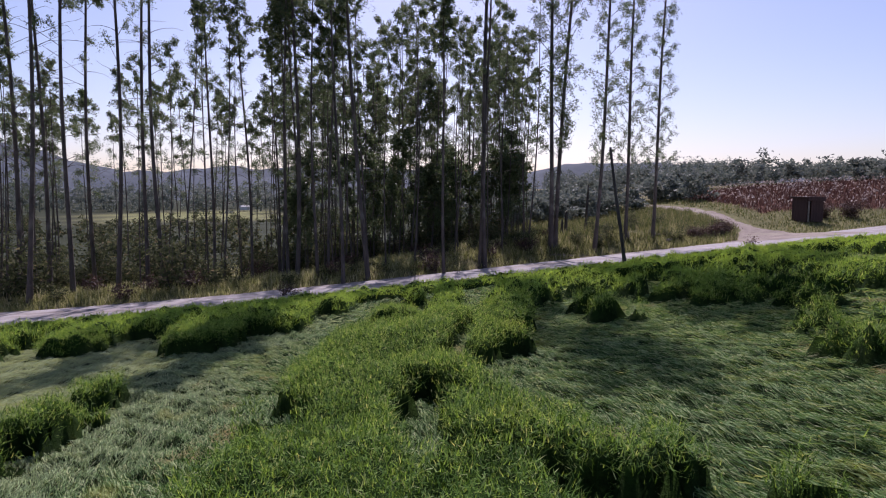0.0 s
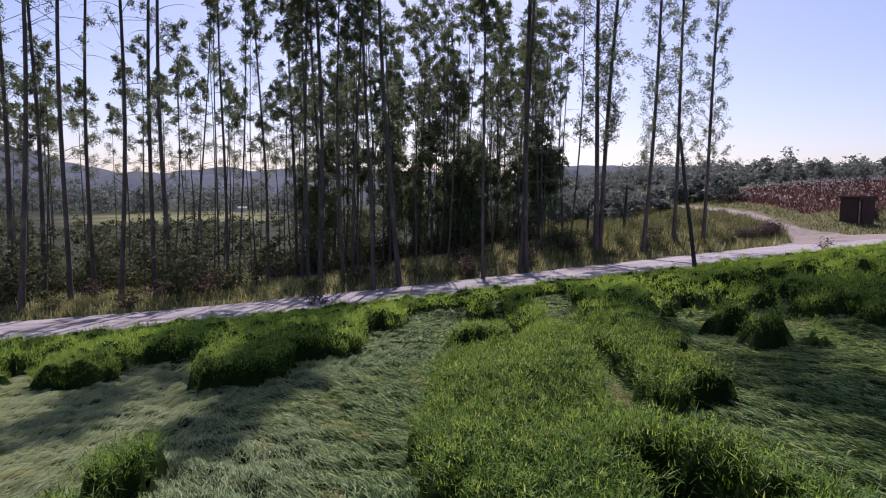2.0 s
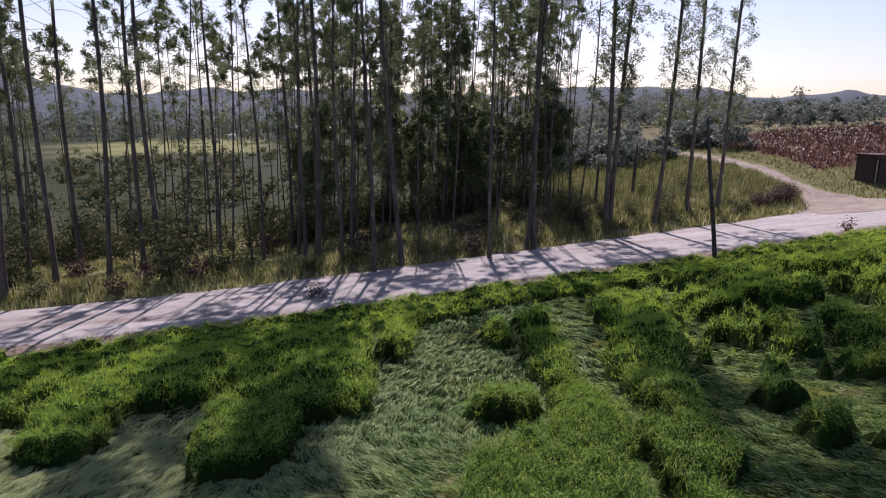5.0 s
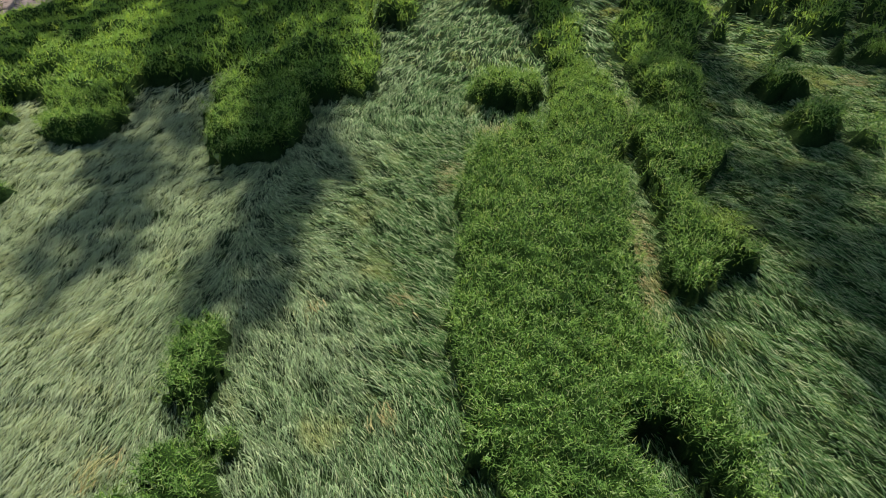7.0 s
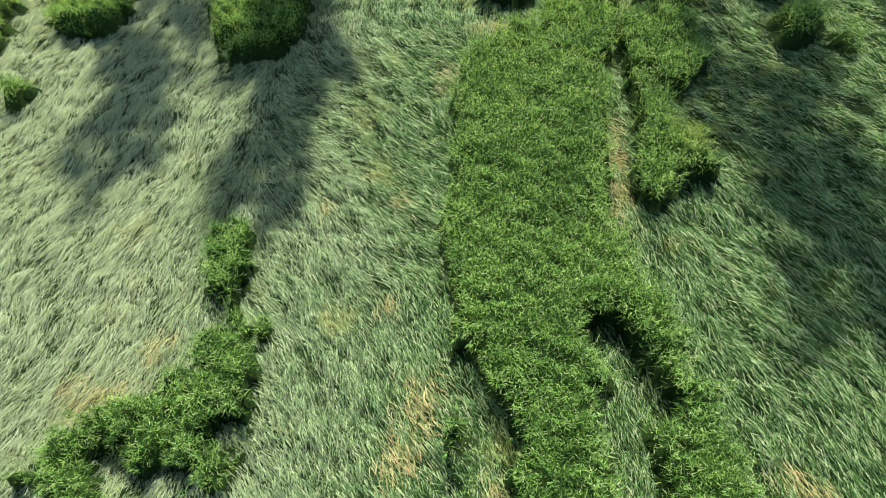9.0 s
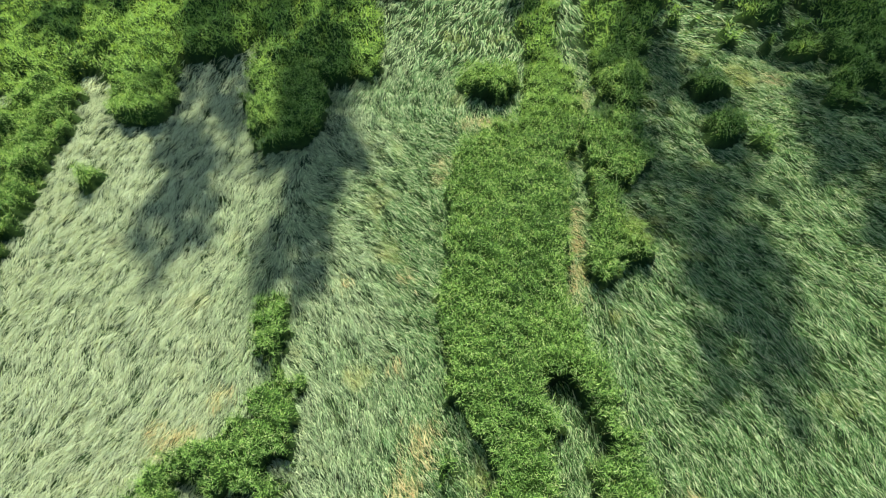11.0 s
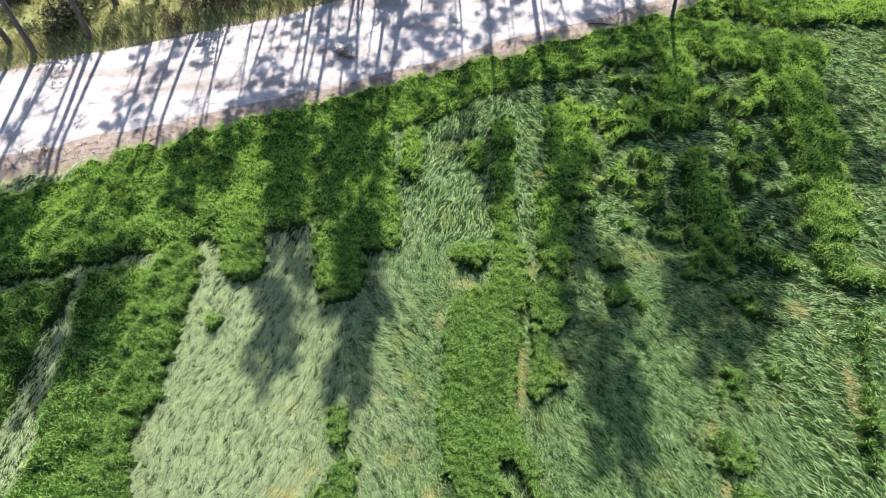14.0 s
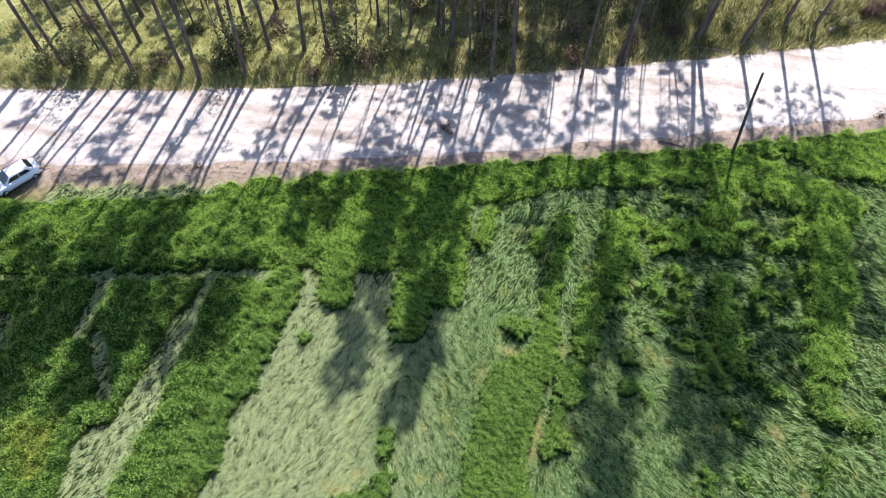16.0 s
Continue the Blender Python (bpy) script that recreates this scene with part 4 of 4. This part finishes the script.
# hills on the horizon
def hill(name, far, az0, az1, high, seed, label):
    a = np.radians(np.linspace(az0, az1, 260))
    s = np.linspace(0, 1, 14)
    A, S = np.meshgrid(a, s)
    crest = high * (0.72 + 0.28 * waves(A * 400, 0 * A, 160, seed, 4)) + 1.6 * waves(A * 4000, 0 * A, 40, seed + 1, 3)
    crest = crest * (1 + 0.55 * smooth_step(-24, -36, np.degrees(A)))
    r = far * (0.72 + 0.28 * S + 0.01 * waves(A * 300, S * 40, 30, seed + 2))
    z = -16 + (crest + 16) * smooth_step(0, 1, S)
    ob = mesh_object(name, np.stack([r * np.sin(A), r * np.cos(A), z], -1).reshape(-1, 3), [grid_faces(260, 14)], MAT_HAZED_HILL, True)
    return tagged(ob, label, "hill", kind="structure")


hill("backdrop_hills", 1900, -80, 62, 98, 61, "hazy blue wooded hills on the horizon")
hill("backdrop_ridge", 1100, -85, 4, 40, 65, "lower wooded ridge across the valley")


# ---- verge and undergrowth grass ----
def grass(name, x, y, tall, wide, material, label):
    n = len(x)
    a, lean = np.random.rand(n) * 6.28, 0.1 + 0.6 * np.random.rand(n)
    way = np.stack([np.cos(a) * lean, np.sin(a) * lean, np.ones(n)], -1)
    way /= np.linalg.norm(way, axis=1, keepdims=True)
    length = tall * (0.5 + 0.6 * np.random.rand(n))
    v, f = ribbons(np.stack([x, y, land(x, y) - 0.04], -1), way, length, wide * (0.6 + 0.8 * np.random.rand(n)), 0.3 * length * np.random.rand(n), simple=True)
    return tagged(mesh_object(name, v, f, material), label, "grass", kind="stuff")


np.random.seed(31)
x, y = scatter(-70, 30, 28, 75, 70)
d = across_road(x, y)
keep = (d > 4.75 + 0.4 * waves(x, y, 4, 71)) & (d < 8.5 + 2.5 * waves(x, y, 9, 72)) & (np.abs(x - branch_middle(y)) > 6.5) & (waves(x, y, 3.5, 73, 2) > -0.55)
grass("verge_grass", x[keep], y[keep], 0.95 + 0.4 * waves(x[keep], y[keep], 3, 74), 0.04, MAT_GRASS, "tall dry yellow-green grass along the road")
x, y = scatter(-58, 12, 34, 90, 70)
d = across_road(x, y)
keep = (d > 6.4) & (d < 46) & (waves(x, y, 7, 75, 2) > -0.5) & (np.random.rand(len(x)) < np.where(d < 20, 1.0, 0.25))
grass("wood_grass", x[keep], y[keep], 0.5 + 0.3 * waves(x[keep], y[keep], 2.4, 82, 2), 0.05, MAT_GRASS, "thin grass and weeds on the plantation floor")
x, y = scatter(6, 34, 54, 116, 30)
keep = (across_road(x, y) > 5.6) & (x < branch_middle(y) - 1.5 - 3.6 * smooth_step(72, 60, y)) & (waves(x, y, 6, 76, 2) > -0.7)
grass("rough_grass", x[keep], y[keep], 1.1 + 0.4 * waves(x[keep], y[keep], 4, 77), 0.06, MAT_BANK, "rough yellow-green grass between road and track")
x, y = scatter(30, 110, 60, 118, 14)
keep = (x > branch_middle(y) + 1.5 + 4.0 * smooth_step(72, 60, y)) & (in_red_field(x, y) < 0.5) & (across_road(x, y) > 5.4)
grass("track_bank_grass", x[keep], y[keep], 0.55, 0.08, MAT_BANK, "grassy bank beside the side track")
x, y = scatter(36, 120, 68, 112, 13)
keep = (in_red_field(x, y) > 0.5) & (waves(x, y, 3.0, 80, 2) > -0.75)
hx, hy = x[keep][::11], y[keep][::11]
head_v, head_f = leaf_blades(np.stack([hx, hy, land(hx, hy) + 0.75 + 0.45 * np.random.rand(len(hx))], -1), 0.13 + 0.12 * np.random.rand(len(hx)), 1.6, 0.2)
tagged(mesh_object("seed_heads", head_v, [head_f], MAT_HEAD), "pale dry seed heads over the reddish crop", "crop", kind="stuff")
grass("dry_red_crop", x[keep], y[keep], 0.85 + 0.3 * waves(x[keep], y[keep], 5, 81), 0.13, MAT_RED, "field of dry reddish brown crop with pale tips")
x, y = scatter(-60, 40, 26, 60, 14)
d = across_road(x, y)
keep = (d > -6.4) & (d < -4.8 + 0.35 * waves(x, y, 2.2, 78)) & (waves(x, y, 1.8, 79, 2) > 0.1)
grass("road_edge_weeds", x[keep], y[keep], 0.28, 0.05, MAT_GRASS, "sparse dry weeds along the road's crop side")


# twigs and litter swept to the crop side of the road
rnd = np.random.RandomState(83)
twigs = []
for k in range(520):
    x = rnd.uniform(-48, 30)
    y = road_line(x) + (-5.25 + 0.4 * rnd.randn()) / 0.964
    a, l = 0.27 + 0.7 * rnd.randn(), 0.15 + 0.5 * rnd.rand() ** 2
    z = float(land(x, y)) + 0.03
    twigs.append(([(x, y, z), (x + math.cos(a) * l, y + math.sin(a) * l, z + 0.04 * rnd.rand())], [0.012 + 0.014 * rnd.rand(), 0.006]))
tagged(tubes("road_litter", twigs, MAT_DEAD, sides=3), "broken twigs and bark along the road edge", "litter", kind="stuff")

# ---- dead wood ----
def at_ground(x, y, up=0.0):
    return np.array([x, y, float(land(x, y)) + up])


def dead_pole():
    top = new("leaning_pole")
    base = at_ground(12.95, 43.9, -0.4)
    tip = np.array([11.55, 43.8, 6.55])
    s = np.linspace(0, 1, 9)[:, None]
    wob = np.stack([0.03 * np.sin(s[:, 0] * 7), 0.03 * np.cos(s[:, 0] * 5), 0 * s[:, 0]], -1)
    tubes("shaft", [(base + (tip - base) * s + wob, np.linspace(0.14, 0.085, 9))], MAT_DEAD, top, sides=9)
    ring = base + (tip - base) * 0.68 + np.array([-0.16, 0, 0])
    a = np.linspace(0, 6.0, 12)
    tubes("wire_loop", [(ring + np.stack([0.14 * np.cos(a), 0.05 * np.sin(a), 0.16 * np.sin(a)], -1), np.full(12, 0.012))], MAT_DEAD, top, sides=4)
    return tagged(top, "dark leaning wooden pole at the crop's edge", "pole")


dead_pole()


def stump(x, y, high, radius):
    top = new("stump")
    b = at_ground(x, y, -0.2)
    s = np.linspace(0, 1, 6)[:, None]
    tubes("stem", [(b + np.array([0.04 * high, 0, high + 0.2]) * s, radius * np.array([1.25, 1.0, 0.95, 0.9, 0.85, 0.2]))], MAT_DEAD, top, sides=9)
    return tagged(top, "dark broken tree stump in rough grass", "stump", "stumps")


def pale_stake(x, y, high):
    """A short bleached stake, split at its head."""
    top = new("stake")
    b, s = at_ground(x, y, -0.15), np.linspace(0, 1, 6)[:, None]
    tubes("shaft", [(b + np.array([0.03, 0.0, high + 0.15]) * s, 0.07 * np.array([1.1, 1.0, 1.0, 0.95, 0.9, 0.25]))], MAT_PALE, top, sides=8)
    tubes("splinter", [(b + np.array([0.06, 0.02, high - 0.1]) + np.array([0.02, 0.01, 0.32]) * s[:4], [0.03, 0.028, 0.02, 0.006])], MAT_PALE, top, sides=5)
    return tagged(top, "short bleached wooden stake in roadside grass", "stake")


pale_stake(17.8, 60.0, 0.9)


for x, y, h, r in ((15.6, 68.5, 5.2, 0.16), (13.6, 69.5, 2.6, 0.2), (10.8, 64.0, 3.6, 0.12), (12.6, 66.5, 1.8, 0.16)):
    stump(x, y, h, r)


def fallen_log(x0, y0, x1, y1, radius, material, label):
    a, b = at_ground(x0, y0, radius * 0.9), at_ground(x1, y1, radius * 0.9)
    s = np.linspace(0, 1, 8)[:, None]
    bend = np.stack([0 * s[:, 0], 0.08 * np.sin(3 * s[:, 0]), 0.04 * np.sin(5 * s[:, 0])], -1)
    line, rad = a + (b - a) * s + bend, np.linspace(radius, radius * 0.6, 8)
    tip = (b - a) * 0.006
    ends = np.concatenate([line[:1] - tip, line, line[-1:] + tip])
    ob = tubes("fallen_log", [(ends, np.concatenate([[0.01], rad, [0.01]]))], material, sides=8)
    return tagged(ob, label, "log", "fallen logs")


fallen_log(21.5, 60.0, 24.1, 62.0, 0.16, MAT_PALE, "bleached fallen log on the road bank")
fallen_log(20.6, 62.0, 23.2, 61.7, 0.13, MAT_PALE, "bleached fallen log on the road bank")
fallen_log(9.6, 56.2, 12.9, 56.5, 0.09, MAT_PALE, "thin pale fallen branch beside the road")
fallen_log(26.0, 63.0, 23.0, 60.9, 0.10, MAT_DEAD, "dark fallen branch beside the road")
fallen_log(7.0, 44.0, 9.4, 43.7, 0.05, MAT_DEAD, "dark fallen branch at the crop's edge")
weed = [shrub("weed", 0.9, 0.9, 160, 221, MAT_BROWN, 0.08, "small dry weed growing at the road's edge", "weed", "weeds")]
plant(weed, [(-10.9, 42.6, 1.0, 0, 0), (-10.2, 42.2, 0.8, 0, 0), (24.5, 49.6, 1.0, 0, 0), (-30.5, 34.6, 0.7, 0, 0)], np.random.RandomState(3))


# ---- the car parked on the roadside ----
MAT_PAINT = plain_material("white_car_paint", (0.72, 0.76, 0.82), 0.3, 0.0, 0.6)
MAT_GLASS = plain_material("dark_car_glass", (0.012, 0.014, 0.018), 0.08, 0.0, 0.5)
MAT_TYRE = plain_material("black_rubber", (0.02, 0.02, 0.02), 0.85)
MAT_RIM = plain_material("grey_wheel_metal", (0.42, 0.43, 0.45), 0.35, 0.8)
MAT_TRIM = plain_material("black_plastic", (0.03, 0.03, 0.032), 0.6)
MAT_LAMP = plain_material("clear_lamp", (0.62, 0.64, 0.66), 0.15, 0.2, 0.6)
MAT_TAIL = plain_material("red_lamp", (0.35, 0.02, 0.02), 0.2, 0.0, 0.5)


def loft(stations, sides):
    """stations: x, half width, low, high; rounded sections joined into one closed body."""
    bm = bmesh.new()
    rings = []
    for x, w, low, high in stations:
        ring = []
        for k in range(sides):
            a = 2 * math.pi * (k + 0.5) / sides
            c, s_ = math.cos(a), math.sin(a)
            r = (abs(c) ** 4.5 + abs(s_) ** 4.5) ** (-1 / 4.5)
            ring.append(bm.verts.new((x, w * r * c, (low + high) / 2 + (high - low) / 2 * r * s_)))
        rings.append(ring)
    for a, b in zip(rings, rings[1:]):
        for k in range(sides):
            bm.faces.new((a[k], a[(k + 1) % sides], b[(k + 1) % sides], b[k]))
    bm.faces.new(rings[0][::-1])
    bm.faces.new(rings[-1])
    bmesh.ops.recalc_face_normals(bm, faces=bm.faces)
    return bm


def panel(corners, thick=0.02):
    """A thin pane on four corners, thickened inwards along its normal."""
    bm = bmesh.new()
    vs = [bm.verts.new(c) for c in corners]
    bm.faces.new(vs)
    bmesh.ops.recalc_face_normals(bm, faces=bm.faces)
    bmesh.ops.solidify(bm, geom=bm.faces[:], thickness=thick)
    return bm


def wheel_part(parent, x, y):
    def disc(r, w, bev):
        bm = bmesh.new()
        bmesh.ops.create_cone(bm, cap_ends=True, segments=24, radius1=r, radius2=r, depth=w, matrix=pose(x, y, 0.29, 90, 0, 0))
        bmesh.ops.bevel(bm, geom=[e for e in bm.edges if len(e.link_faces) == 2 and e.calc_face_angle(0) > 1], offset=bev, segments=2, affect="EDGES")
        return bm
    tyre = part("wheel", disc(0.29, 0.18, 0.03), MAT_TYRE, parent, "black tyre", True)
    part("rim", disc(0.19, 0.19, 0.012), MAT_RIM, tyre, "grey wheel rim", True)


def parked_car():
    top = new("parked_car")
    part("body", loft([(-2.02, 0.62, 0.34, 0.78), (-1.97, 0.76, 0.25, 0.90), (-1.6, 0.82, 0.20, 0.96), (-0.8, 0.835, 0.18, 0.95), (0.2, 0.835, 0.18, 0.94), (1.0, 0.83, 0.18, 0.92), (1.6, 0.80, 0.20, 0.82), (1.92, 0.73, 0.24, 0.72), (2.02, 0.58, 0.30, 0.62)], 20), MAT_PAINT, top, "", True)
    part("roof", loft([(-1.62, 0.66, 0.80, 0.98), (-1.25, 0.64, 0.80, 1.34), (-0.9, 0.62, 0.80, 1.42), (-0.2, 0.62, 0.80, 1.44), (0.25, 0.61, 0.80, 1.40), (0.62, 0.63, 0.80, 1.16), (1.02, 0.66, 0.80, 0.93)], 16), MAT_PAINT, top, "", True)
    part("windscreen", panel([(0.99, -0.56, 0.96), (0.99, 0.56, 0.96), (0.33, 0.52, 1.385), (0.33, -0.52, 1.385)]), MAT_GLASS, top, "dark sloping windscreen")
    part("rear_window", panel([(-1.60, 0.54, 1.03), (-1.60, -0.54, 1.03), (-1.26, -0.50, 1.36), (-1.26, 0.50, 1.36)]), MAT_GLASS, top, "dark rear window")
    for side in (-1, 1):
        y0, y1 = side * 0.685, side * 0.635
        part("side_window", panel([(0.70, y0, 0.97), (-0.28, y0, 0.98), (-0.28, y1, 1.33), (0.34, y1, 1.31)]), MAT_GLASS, top, "dark side window")
        part("side_window", panel([(-0.36, y0, 0.98), (-1.22, y0, 1.00), (-1.06, y1, 1.30), (-0.36, y1, 1.33)]), MAT_GLASS, top, "dark side window")
        part("headlamp", loft([(1.74, 0.14, 0.56, 0.72), (1.94, 0.12, 0.55, 0.68), (1.99, 0.06, 0.58, 0.65)], 8), MAT_LAMP, top, "clear headlamp", True).location = (0, side * 0.56, 0)
        part("tail_lamp", loft([(-2.01, 0.08, 0.58, 0.84), (-1.86, 0.09, 0.58, 0.86)], 8), MAT_TAIL, top, "red tail lamp", True).location = (0, side * 0.68, 0)
        part("mirror", loft([(0.52, 0.05, 0.96, 1.06), (0.62, 0.09, 0.94, 1.08), (0.68, 0.05, 0.97, 1.05)], 8), MAT_PAINT, top, "", True).location = (0, side * 0.90, 0)
        part("sill", loft([(-1.0, 0.05, 0.17, 0.26), (1.0, 0.05, 0.17, 0.26)], 8), MAT_TRIM, top, "black lower sill").location = (0, side * 0.80, 0)
        for x in (-1.28, 1.28):
            wheel_part(top, x, side * 0.76)
    part("bumper", loft([(1.9, 0.74, 0.24, 0.44), (2.05, 0.60, 0.26, 0.42)], 12), MAT_TRIM, top, "dark front bumper", True)
    part("bumper", loft([(-2.06, 0.60, 0.28, 0.46), (-1.92, 0.74, 0.26, 0.48)], 12), MAT_TRIM, top, "dark rear bumper", True)
    part("plate", panel([(-2.075, -0.2, 0.52), (-2.075, 0.2, 0.52), (-2.075, 0.2, 0.64), (-2.075, -0.2, 0.64)], 0.01), MAT_LAMP, top, "plain pale plate")
    x, y, turn = CAR_X, CAR_Y, 238
    slope = math.degrees(math.atan(float(land(x + 1, y) - land(x - 1, y)) / 2))
    top.matrix_basis = pose(x, y, float(land(x, y)) + 0.02, 0, -slope, 0) @ pose(0, 0, 0, 0, 0, turn)
    return tagged(top, "small white car with dark windows parked beside the road", "car")


parked_car()


# ---- the shelter beside the junction ----
def box_part(name, size, at, material, parent, label="", bevel=0.02):
    bm = bmesh.new()
    bmesh.ops.create_cube(bm, size=1, matrix=pose(*at) @ Matrix.Diagonal((*size, 1)))
    bmesh.ops.bevel(bm, geom=bm.edges[:], offset=bevel, segments=1, affect="EDGES")
    return part(name, bm, material, parent, label)


def roadside_shelter():
    """A small brown boarded shelter: a flat roof over three walls, half open in front, with a pale post at the open corner."""
    top = new("roadside_shelter")
    boards = rough_material("brown_boards", (0.045, 0.022, 0.018), (0.085, 0.042, 0.034), 1.2, 14, 0.85, 0.4, (6, 6, 0.4))
    box_part("roof", (2.5, 2.6, 0.2), (0, 0, 2.85), boards, top, "dark flat roof slab", 0.03)
    box_part("back_wall", (2.2, 0.12, 2.75), (0, 1.1, 1.375), boards, top)
    for side in (-1, 1):
        box_part("side_wall", (0.12, 2.08, 2.75), (side * 1.04, 0, 1.375), boards, top)
    box_part("front_wall", (1.7, 0.12, 2.75), (0.25, -1.1, 1.375), boards, top)
    box_part("fascia", (2.5, 0.06, 0.5), (0, -1.33, 2.68), boards, top, "dark board under the roof edge")
    box_part("post", (0.14, 0.14, 2.4), (-1.02, -1.24, 1.2), MAT_PALE, top, "pale wooden corner post")
    box_part("bench", (1.6, 0.4, 0.06), (0, 0.75, 0.45), MAT_DEAD, top, "plain wooden bench board")
    top.matrix_basis = pose(42.6, 73.3, float(land(42.6, 73.3)) - 0.03, 0, 0, 14)
    return tagged(top, "small dark brown boarded shelter with flat roof beside road", "shelter")


roadside_shelter()


# a small white farm shed far across the meadow
def farm_shed():
    top = new("farm_shed")
    x, y = -125.0, 395.0
    bm = bmesh.new()
    bmesh.ops.create_cube(bm, size=1, matrix=pose(0, 0, 2.0) @ Matrix.Diagonal((14, 8, 4.4, 1)))
    part("wall", bm, plain_material("white_wall", (0.78, 0.78, 0.76), 0.8), top)
    bm = bmesh.new()
    v = [bm.verts.new(c) for c in ((-7.5, -4.6, 4.1), (7.5, -4.6, 4.1), (7.5, 0, 6.2), (-7.5, 0, 6.2), (-7.5, 4.6, 4.1), (7.5, 4.6, 4.1))]
    for f in ((0, 1, 2, 3), (3, 2, 5, 4), (0, 3, 4), (1, 5, 2), (0, 4, 5, 1)):
        bm.faces.new([v[k] for k in f])
    part("roof", bm, plain_material("pale_roof", (0.62, 0.60, 0.58), 0.7), top)
    top.matrix_basis = pose(x, y, float(land(x, y)), 0, 0, 12) @ Matrix.Diagonal((0.42, 0.42, 0.5, 1))
    return tagged(top, "small white farm shed on the far meadow", "shed")


farm_shed()
